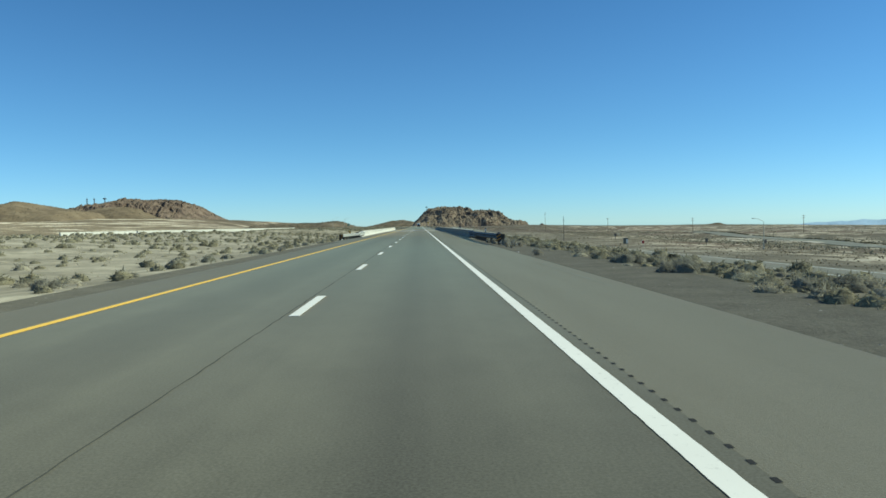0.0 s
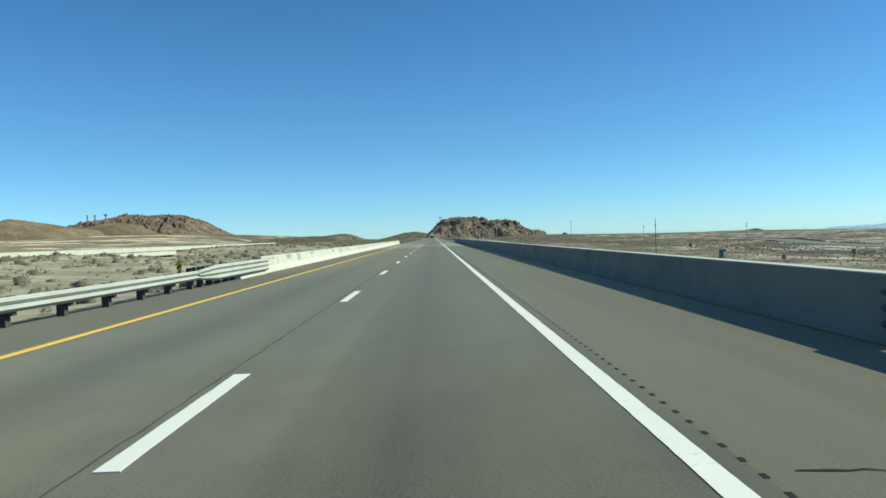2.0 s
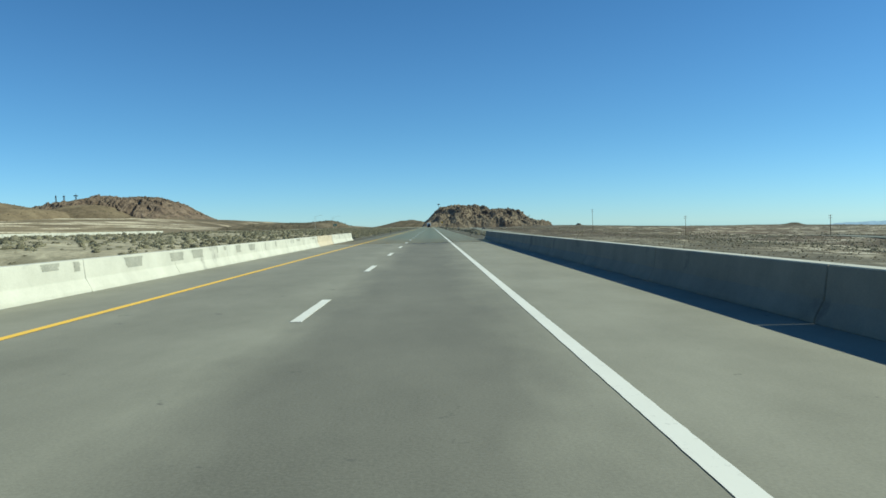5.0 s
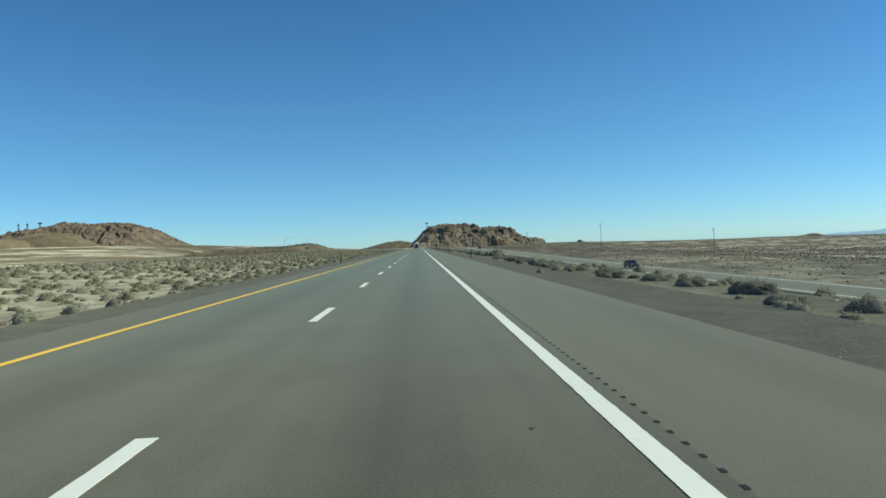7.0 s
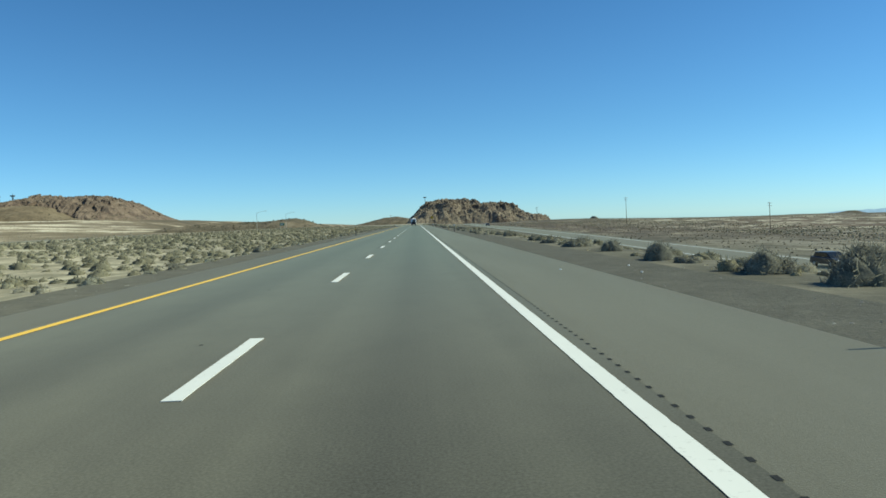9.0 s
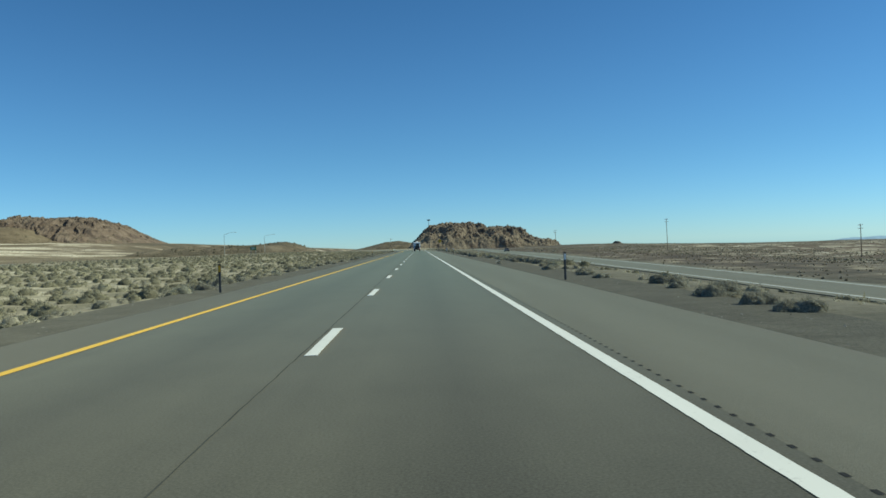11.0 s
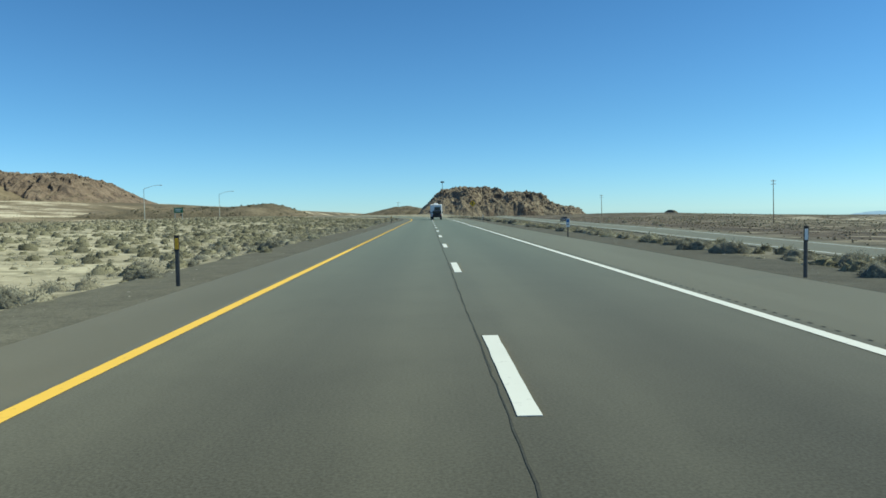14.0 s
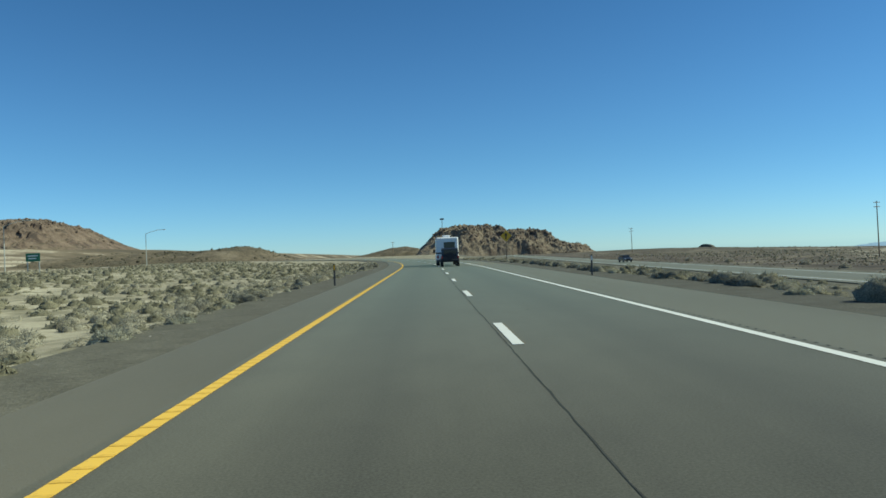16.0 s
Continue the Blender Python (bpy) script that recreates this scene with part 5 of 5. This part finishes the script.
# ---- scrub ----
def core(rs, rings, seg, flat):
    """The dense inside of a bush: a lumpy mound."""
    ph = rs.uniform(0, 6.28, 6)
    V, F = [], []
    for i in range(rings):
        f = i / (rings - 0.4)
        for j in range(seg):
            a = 2 * math.pi * (j + 0.5 * (i % 2)) / seg
            lump = 1 + 0.16 * math.sin(3 * a + ph[0]) + 0.12 * math.sin(5 * a + ph[1] + 4 * f) + rs.uniform(-0.09, 0.09)
            r = 0.43 * lump * math.cos(f * math.pi / 2) ** 0.75
            V.append((r * math.cos(a), r * math.sin(a), flat * (0.03 + 0.80 * math.sin(f * math.pi / 2)) * (0.9 + 0.16 * math.sin(2 * a + ph[2]) + rs.uniform(-0.06, 0.06)) * 0.62))
    for i in range(rings - 1):
        for j in range(seg):
            k = (j + 1) % seg
            F.append((i * seg + j, i * seg + k, (i + 1) * seg + j))
            F.append((i * seg + k, (i + 1) * seg + k, (i + 1) * seg + j))
    V.append((0, 0, flat * 0.5))
    t = len(V) - 1
    for j in range(seg):
        F.append(((rings - 1) * seg + j, (rings - 1) * seg + (j + 1) % seg, t))
    return V, F


def shrub_arrays(seed, blades, rings, seg, flat=0.8, size=0.12, thin=0.2, inside=0.8):
    """A bush about one metre wide: a dense inside, and fine sprays that stand out of it all round."""
    rs = np.random.RandomState(seed)
    V, F = core(rs, rings, seg, flat)
    C = np.array(V)
    V = [tuple(v) for v in C * inside]
    FA = np.array(F)
    tri = C[FA[rs.randint(len(FA), size=blades)]]
    bary = rs.dirichlet((1, 1, 1), blades)
    lift = rs.uniform(0.74, 1.06, blades)[:, None]
    P = (tri * bary[:, :, None]).sum(1) * lift + rs.normal(0, 0.02, (blades, 3))
    P[:, 2] = np.abs(P[:, 2]) + 0.005
    D = P / (np.linalg.norm(P, axis=1)[:, None] + 1e-6) + np.array([0, 0, 0.2]) + rs.normal(0, 0.6, (blades, 3))
    D /= np.linalg.norm(D, axis=1)[:, None]
    S = np.cross(D, rs.normal(size=(blades, 3)))
    S /= np.linalg.norm(S, axis=1)[:, None]
    L = (size * rs.uniform(0.5, 1.7, blades))[:, None]
    w = L * thin * 0.5
    T = np.stack([P - D * L * 0.3 - S * w, P - D * L * 0.3 + S * w, P + D * L], 1)
    T[:, :, 2] = np.maximum(T[:, :, 2], 0.0)
    b = len(V)
    V = np.concatenate([np.array(V), T.reshape(-1, 3)])
    F = np.concatenate([np.array(F), b + np.arange(3 * blades).reshape(-1, 3)])
    return V, F


def dome_arrays(seed):
    """A small ragged bush for the distance."""
    return shrub_arrays(seed, 5, 2, 4, 0.8, 0.14, 0.9, 0.95)


def scatter(name, places, sizes, kinds, mat, label, category="shrubs", seed=1):
    rs = np.random.RandomState(seed)
    VV, FF, base = [], [], 0
    pick = rs.randint(len(kinds), size=len(places))
    turn = rs.uniform(0, 2 * math.pi, len(places))
    tall = rs.uniform(0.6, 1.25, len(places))
    wide = rs.uniform(0.75, 1.3, len(places))
    for k, (V, F) in enumerate(kinds):
        idx = np.where(pick == k)[0]
        if not len(idx):
            continue
        c, s = np.cos(turn[idx])[:, None], np.sin(turn[idx])[:, None]
        sz = sizes[idx][:, None]
        wd = wide[idx][:, None]
        x = (V[None, :, 0] * wd * c - V[None, :, 1] * s) * sz + places[idx, 0][:, None]
        y = (V[None, :, 0] * wd * s + V[None, :, 1] * c) * sz + places[idx, 1][:, None]
        z = V[None, :, 2] * sz * tall[idx][:, None] + places[idx, 2][:, None]
        VV.append(np.stack([x, y, z], -1).reshape(-1, 3))
        FF.append((F[None] + (np.arange(len(idx)) * len(V))[:, None, None]).reshape(-1, 3) + base)
        base += len(idx) * len(V)
    ob = new(name, array_mesh(name, np.concatenate(VV), np.concatenate(FF), mat, True))
    return tagged(ob, label, category, kind="stuff")


RS = np.random.RandomState(11)


def clear(P):
    """Keeps scrub off the roads and out of the cutting's floor."""
    u = P[:, 0] - bend(P[:, 1])
    ok = (u < -6.9) | (u > 8.6)
    ok &= np.abs(u - OPP_X + 26 * soft((P[:, 1] - 315) / 280)) > 8.5
    fx = front_x(P[:, 1])
    ok &= np.abs(P[:, 0] - fx) > 5.6
    ok &= np.abs(P[:, 0] - 135 - 0.13 * P[:, 1]) > 8.5
    ok &= ~((np.abs(P[:, 1] - 177) < 8) & (P[:, 0] < 62))
    ok &= ~((P[:, 1] > BRIDGE_FROM - 20) & (P[:, 1] < BRIDGE_TO + 4) & (np.abs(u) < 9.5))
    return P[ok]


def put(n, x0, x1, y0, y1, clump=0.0):
    P = np.stack([RS.uniform(x0, x1, n), RS.uniform(y0, y1, n)], -1)
    P[:, 0] += bend(P[:, 1])
    if clump:
        keep = wave(P[:, 0], P[:, 1], 0.35, 4.0) + RS.normal(0, 0.5, n) > clump - 0.5
        P = P[keep]
    bare = (P[:, 1] < 60) & (P[:, 0] < 0) & (RS.uniform(0, 1, len(P)) < 0.12)
    P = clear(P[~bare])
    return np.column_stack([P, height(P[:, 0], P[:, 1]) - 0.02])


NEAR_KINDS = [shrub_arrays(20 + i, 84, 3, 6, 0.66, 0.088, 0.40, 0.90) for i in range(8)]
MID_KINDS = [shrub_arrays(30 + i, 34, 2, 6, 0.64, 0.090, 0.60, 0.88) for i in range(8)]
WISPY = [shrub_arrays(50 + i, 150, 2, 7, 0.66, 0.080, 0.20, 0.78) for i in range(6)]
FAR_KINDS = [dome_arrays(40 + i) for i in range(6)]
near = np.concatenate([put(1000, -30, -7.4, 210, 430), put(1700, -19, -6.9, -10, 680, 0.25), put(1000, 9.8, 16, -10, 680, 0.2), put(240, 8.8, 11.5, 430, 680), put(200, 9.0, 12.0, -10, 60), put(300, -19, -7.4, 360, 680, 0.1), put(260, -24, -7.8, 505, 640)])
pale = np.concatenate([put(400, -19, -7.2, -10, 380, 0.3), put(500, -22, -7.4, 380, 680, 0.0), put(330, -9.6, -7.5, 380, 680), put(600, 8.7, 14, -10, 680, 0.1), put(420, 8.5, 11.5, 430, 680), put(650, -13, -7.4, 505, 640), put(220, 8.7, 12.5, -10, 62)])
mid = np.concatenate([put(2400, -60, -12, 215, 400), put(3600, -50, -10, 380, 700), put(700, 9.5, 40, -10, 62), put(900, -50, -10, 40, 215), put(3000, -38, -19, -10, 680, 0.2), put(1800, 16, 36, -10, 680, 0.2), put(700, -38, -19, 360, 680, 0.1)])


def spread(n):
    """Many small bushes and a few large ones."""
    return 0.35 + 0.95 * RS.uniform(0, 1, n) ** 1.8


# the verge on the outside of the bend carries only the large bushes
pale = pale[~((pale[:, 0] > 7) & (pale[:, 0] < 11.5) & (pale[:, 1] > 300) & (pale[:, 1] < 345))]
scatter("sagebrush_field", mid, spread(len(mid)) * 0.95, MID_KINDS, SAGE, "grey-green sagebrush scattered over the sand", seed=3)
scatter("dry_brush_field", pale, 0.1 + 0.72 * spread(len(pale)), WISPY, PALE_BRUSH, "pale tan dry brush between the sagebrush", seed=9)
scatter("sagebrush_field", near, spread(len(near)) * 0.88, NEAR_KINDS, SAGE, "grey-green sagebrush scattered over the sand")
grass = np.concatenate([put(4500, -40, -7.2, -10, 380), put(7500, -40, -7.6, 380, 680), put(4500, 8.8, 34, -10, 680)])
TUFT = [shrub_arrays(60 + i, 14, 1, 4, 0.9, 0.24, 0.2, 0.5) for i in range(5)]
scatter("dry_grass", grass, 0.16 + 0.26 * RS.uniform(0, 1, len(grass)) ** 2, TUFT, GRASS, "tufts of pale dry grass on the sand", "grass", seed=6)
farp = np.concatenate([put(11000, -130, -36, -10, 900), put(13000, 105, 200, -10, 850, 0.1), put(5500, -420, -130, 100, 1300), put(4000, 190, 420, 100, 900)])
scatter("distant_scrub", farp, 0.12 + spread(len(farp)) * 0.85, FAR_KINDS, FAR_SAGE, "distant low desert scrub", seed=2)

rowy = RS.uniform(60, 560, 900)
row = np.stack([135 + 0.13 * rowy + 9.5 + RS.normal(0, 0.8, 900), rowy], -1)
row = np.column_stack([row, height(row[:, 0], row[:, 1]) - 0.02])
scatter("roadside_scrub", row, 0.5 + 0.9 * spread(900), FAR_KINDS, DARK_SCRUB, "dark scrub along the edge of the far road", seed=13)

low = put(15000, 44, 110, -10, 800, 0.55)
scatter("low_scrub", low, 0.12 + 0.42 * spread(len(low)), FAR_KINDS, LOW_SCRUB, "low grey-green scrub on the plain", seed=14)

# single bushes that stand along the verges
def clump(seed, lobes, blades, flat, size, thin, inside, twigs):
    """An uneven bush: several lobes of different size grown together, with bare twigs that stick out."""
    rs = np.random.RandomState(seed)
    VV, FF, base = [], [], 0
    for k in range(lobes):
        r = rs.uniform(0.42, 0.78) if k else 0.8
        a, off = rs.uniform(0, 6.28), (rs.uniform(0.16, 0.36) if k else 0.0)
        V, F = shrub_arrays(seed * 10 + k, blades, 4, 9, flat * rs.uniform(0.75, 1.25), size / r, thin, inside)
        V = V * (r * rs.uniform(0.8, 1.3), r, r) + (off * math.cos(a), off * math.sin(a), 0)
        VV.append(V)
        FF.append(F + base)
        base += len(V)
    d = rs.normal(size=(twigs, 3)) + (0, 0, 0.35)
    d[:, 2] = np.abs(d[:, 2])
    d /= np.linalg.norm(d, axis=1)[:, None]
    side = np.cross(d, rs.normal(size=(twigs, 3)))
    side /= np.linalg.norm(side, axis=1)[:, None]
    root = d * rs.uniform(0.20, 0.36, twigs)[:, None] * (1, 1, flat * 0.9)
    tip = root + d * rs.uniform(0.08, 0.26, twigs)[:, None]
    T = np.stack([root - side * 0.004, root + side * 0.004, tip], 1).reshape(-1, 3)
    VV.append(T)
    FF.append(base + np.arange(3 * twigs).reshape(-1, 3))
    return np.concatenate(VV), np.concatenate(FF)


BUSH = []
for i in range(6):
    V, F = clump(70 + i, 3, 380, 0.80, 0.055, 0.24, 0.84, 160)
    BUSH.append(array_mesh("sagebrush", V, F, SAGE_ONE, True))
DRY = []
for i in range(6):
    V, F = clump(90 + i, 4, 480, 0.95, 0.045, 0.22, 0.88, 200)
    DRY.append(array_mesh("dry_bush", V, F, TUMBLE, True))


def bush(x, y, size, dry, tall=1.0):
    ob = new("dry_bush" if dry else "sagebrush", random.choice(DRY if dry else BUSH))
    ob.matrix_world = pose(x, y, float(height(x, y)) - 0.02 if abs(x) > 9.3 or x < -6.7 else -0.05, 0, 0, random.uniform(0, 360)) @ Matrix.Diagonal((size, size, size * tall, 1))
    return tagged(ob, "dry grey-brown bush on the gravel verge" if dry else "grey-green sagebrush bush beside the verge", "bush", "bushes along the verge")


for x, y, size, tall in ((10.9, 312.6, 1.85, 1.10), (10.25, 315.6, 1.52, 1.02), (10.1, 320.1, 0.71, 0.8), (9.95, 322.3, 1.47, 0.93), (10.0, 328.9, 0.95, 1.15), (10.35, 335.1, 1.75, 0.80), (9.75, 341.0, 0.95, 0.77),
                         (9.95, 347.5, 1.29, 0.87), (10.05, 361.3, 1.29, 0.94), (9.9, 368.0, 1.0, 0.9), (9.8, 290.0, 1.1, 0.85), (9.9, 282.0, 1.3, 0.85), (9.7, 274.5, 1.2, 0.85), (9.6, 268.0, 1.0, 0.85), (9.4, 256.5, 1.1, 0.85), (9.9, 300.5, 1.2, 0.85)):
    bush(x, y, size, True, tall)
for k in range(30):
    y = 416.0 + 1.15 * k
    x = 10.55 - 1.25 * k / 29 + 0.22 * math.sin(k * 2.7)
    bush(x, y, 1.05 + 0.32 * math.sin(k * 1.9) + 0.12 * math.cos(k * 5.1), k % 3 > 0, 0.86 + 0.12 * math.sin(k * 3.3))
rb = random.Random(4)
y = 0.0
while y < 640:
    y += rb.uniform(3.2, 6.0)
    if y < 215 and y > 112:
        continue
    side = float(bend(y))
    bush(side - rb.uniform(7.0, 8.6), y + rb.uniform(-1, 1), rb.uniform(0.45, 1.0) * (1.15 if y > 380 else 1.0), rb.random() < (0.75 if y > 380 else 0.3))
y = 0.0
while y < 640:
    y += rb.uniform(1.6, 3.8)
    if 66 < y < 232 or 300 < y < 372 or 414 < y < 450:
        continue
    side = float(bend(y))
    big = 232 < y < 300 or y < 36
    bush(side + (rb.uniform(9.2, 10.4) if big else rb.uniform(8.4, 10.0)), y, rb.uniform(0.7, 1.35) if big else rb.uniform(0.6, 1.15) * (1.25 if y > 450 else 1.0), rb.random() < (0.85 if big else 0.7), rb.uniform(0.6, 0.9))



def hill_scrub(ob, n, size, seed):
    rs = np.random.RandomState(seed)
    P = np.zeros(len(ob.data.vertices) * 3)
    ob.data.vertices.foreach_get("co", P)
    P = P.reshape(-1, 3)
    P = P[P[:, 2] > height(P[:, 0], P[:, 1]) + 0.3]
    keep = wave(P[:, 0], P[:, 1], 0.06, seed) + rs.normal(0, 0.4, len(P)) > 0.0
    P = P[keep]
    P = P[rs.randint(len(P), size=n)] + rs.normal(0, 1.0, (n, 3)) * (1, 1, 0) - (0, 0, 0.2)
    scatter("hill_scrub", P, size * spread(n), FAR_KINDS, DARK_SCRUB, "dark scrub dotted over the hill", seed=seed)


for k, ob in enumerate([o for o in scene.objects if o.name.startswith(("rocky_hill", "low_hill"))]):
    wide = ob.dimensions.x
    if wide < 60:
        continue
    hill_scrub(ob, int(wide * (5 if wide > 130 else 9)), 2.0 if wide > 130 else 1.5, 40 + k)

V, F = shrub_arrays(95, 2600, 5, 12, 1.25, 0.16, 0.05, 0.55)
WEED = array_mesh("tumbleweed", V, F, WEED_GREY, True)

# small dry tumbleweeds blown onto the verge
for x, y, size in ((7.75, 36.4, 0.62), (7.4, 40.7, 0.55), (7.3, 44.3, 0.5), (7.85, 33.4, 0.5), (8.3, 34.0, 0.45), (7.5, 31.6, 0.25), (7.65, 23.6, 0.34), (7.33, 20.8, 0.42), (7.4, 33.2, 0.3), (8.1, 41.0, 0.4), (-6.6, 34.0, 0.35), (7.6, 262.0, 0.35), (7.3, 421.0, 0.4)):
    ob = new("tumbleweed", WEED)
    ob.matrix_world = pose(x, y, -0.04, 0, 0, random.uniform(0, 360)) @ Matrix.Diagonal((size, size, size, 1))
    tagged(ob, "small pale dry tumbleweed on the gravel verge", "tumbleweed", "tumbleweeds on the verge")

# a pale worn line along the outer edge of the shoulder
wander("worn_edge", 6.22, 4.0, 16.6, 0.03, WORN, amp=0.02, z=0.004, label="pale worn line at the shoulder's edge")


# loose stones on the gravel verges
def stones():
    rs = np.random.RandomState(8)
    base = np.array([(1, 0, 0), (0.3, 0.9, 0.1), (-0.9, 0.4, 0), (-0.5, -0.8, 0.05), (0.5, -0.8, 0), (0.1, 0.1, 0.5)])
    tri = np.array([(0, 1, 5), (1, 2, 5), (2, 3, 5), (3, 4, 5), (4, 0, 5)])
    n = 9000
    side = rs.uniform(0, 1, n) < 0.5
    y = rs.uniform(-5, 660, n)
    keep = ~((y > 60) & (y < 236))
    side, y = side[keep], y[keep]
    n = len(y)
    x = np.where(side, rs.uniform(PAVED_RIGHT + 0.1, 8.8, n), rs.uniform(-8.4, PAVED_LEFT - 0.1, n)) + bend(y)
    r = 0.010 + 0.030 * rs.uniform(0, 1, n) ** 5
    a = rs.uniform(0, 6.28, n)
    c, s_ = np.cos(a)[:, None], np.sin(a)[:, None]
    q = base[None] * r[:, None, None] * rs.uniform(0.7, 1.3, (n, 1, 3))
    V = np.stack([q[..., 0] * c - q[..., 1] * s_ + x[:, None], q[..., 0] * s_ + q[..., 1] * c + y[:, None], q[..., 2] - 0.036], -1)
    F = tri[None] + (np.arange(n) * len(base))[:, None, None]
    tagged(new("loose_stones", array_mesh("loose_stones", V.reshape(-1, 3), F.reshape(-1, 3), STONE)), "loose grey stones on the gravel verge", "stones", kind="stuff")


stones()

# pale brush beyond the frontage road
for x, y, size in ((52.2, 686.5, 1.9), (51.3, 664.4, 1.7), (51.9, 640.0, 1.8), (48.4, 624.0, 1.5)):
    ob = new("pale_bush", WEED)
    ob.matrix_world = pose(x, y, float(height(x, y)) - 0.05, 0, 0, random.uniform(0, 360)) @ Matrix.Diagonal((size, size, size * 0.6, 1))
    tagged(ob, "pale dry bush beside the frontage road", "bush", "pale bushes by the frontage road")
for y in np.arange(64.0, 300.0, 32.0):
    delineator(float(front_x(y)) - 5.9, float(y), WHITE, "slim delineator post beside the frontage road")
delineator(19.0, 579.0, WHITE, "slim delineator post between the two roads")
utility_pole(-22.3, 1000.0, 9.2 - float(height(-22.3, 1000.0)), 0.0, 1)


# cracks across the shoulder and spots of tar on the lanes
def crack(x0, x1, y, width, seed):
    rs = np.random.RandomState(seed)
    xs = np.linspace(x0, x1, 26)
    ys = y + np.cumsum(rs.normal(0, 0.018, len(xs)))
    w = width * rs.uniform(0.4, 1.2, len(xs)) / 2
    V = np.stack([np.stack([xs, ys - w, np.full(len(xs), 0.003)], -1), np.stack([xs, ys + w, np.full(len(xs), 0.003)], -1)], 1).reshape(-1, 3)
    i = np.arange(len(xs) - 1) * 2
    tagged(new("road_crack", array_mesh("road_crack", V, np.stack([i, i + 1, i + 3, i + 2], -1), TAR_AND_SHADE)), "thin dark crack across the shoulder", "road crack", kind="structure")


def sliver(x0, y0, x1, y1, width, seed):
    """A thin broken mark along the road."""
    rs = np.random.RandomState(seed)
    n = 16
    xs = np.linspace(x0, x1, n) + rs.normal(0, 0.005, n)
    ys = np.linspace(y0, y1, n)
    w = width * np.where(rs.uniform(0, 1, n) < 0.3, 0.12, rs.uniform(0.4, 1.2, n)) / 2
    w[[0, -1]] = 0.002
    V = np.stack([np.stack([xs - w, ys, np.full(n, 0.003)], -1), np.stack([xs + w, ys, np.full(n, 0.003)], -1)], 1).reshape(-1, 3)
    i = np.arange(n - 1) * 2
    tagged(new("road_crack", array_mesh("road_crack", V, np.stack([i, i + 1, i + 3, i + 2], -1), TAR_AND_SHADE)), "thin broken dark crack along the asphalt", "road crack", kind="structure")


for k, (x0, y0, x1, y1, width) in enumerate(((2.50, 412.34, 2.45, 411.31, 0.03), (4.29, 418.77, 4.31, 417.78, 0.03), (6.06, 420.75, 6.14, 420.50, 0.05), (5.99, 424.12, 6.14, 422.19, 0.03), (6.31, 414.09, 6.32, 410.78, 0.022),
                                             (3.94, 200.0, 3.93, 213.7, 0.012), (3.93, 214.2, 4.03, 219.2, 0.012))):
    sliver(x0, y0, x1, y1, width, 5 + k)
crack(4.15, 6.6, 60.3, 0.035, 1)
crack(4.3, 6.6, 121.1, 0.03, 2)
rt = random.Random(21)
for k in range(34):
    y = rt.uniform(224, 640) if k > 6 else rt.uniform(0, 140)
    x = rt.choice((-2.9, -1.0, 0.9, 2.7)) + rt.uniform(-0.5, 0.5)
    patch(x + float(bend(y)), y, rt.uniform(0.02, 0.045), rt.uniform(0.03, 0.06), 30 + k, SEAM, 0.006, "small dark spot on the asphalt lane", "spots on the lanes")

for x, y, rx, ry in ((5.3, 31.7, 0.07, 0.06), (5.6, 30.2, 0.12, 0.06), (5.9, 31.2, 0.06, 0.05), (6.25, 34.0, 0.08, 0.06)):
    patch(x, y, rx, ry, int(y * 10), WORN, 0.006, "pale worn patch on the hard shoulder", "pale patches on the shoulder")

# scraps of white litter on the verge
for x, y in ((6.9, 24.5), (5.9, 318.0), (7.6, 316.4), (8.0, 318.9), (7.9, 470.0)):
    o = [(-0.03, -0.015), (0.01, -0.025), (0.03, 0.005), (0.0, 0.03), (-0.03, 0.01)]
    ob = new("litter", finish(prism(o, "z", -0.01, 0.018, 0.004), "litter", WHITE))
    ob.matrix_world = pose(x, y, -0.022 if x > 6.7 else 0.004, 0, 0, x * 90)
    tagged(ob, "scrap of white litter beside the road", "litter", "scraps of litter on the verge")

# growth at the foot of the guard rails
rg = random.Random(9)
for k in range(16):
    y = rg.uniform(37.5, 62.0)
    x = rg.uniform(7.7, 8.6)
    if k >= 10:
        x, y = -rg.uniform(6.5, 7.4), rg.uniform(64, 88)
    ob = new("sagebrush", rg.choice(BUSH))
    k2 = rg.uniform(0.35, 0.65)
    ob.matrix_world = pose(x, y, -0.06, 0, 0, rg.uniform(0, 360)) @ Matrix.Diagonal((k2, k2, k2 * 0.9, 1))
    tagged(ob, "small grey-green bush at the foot of the guard rail", "bush", "bushes at the guard rails")
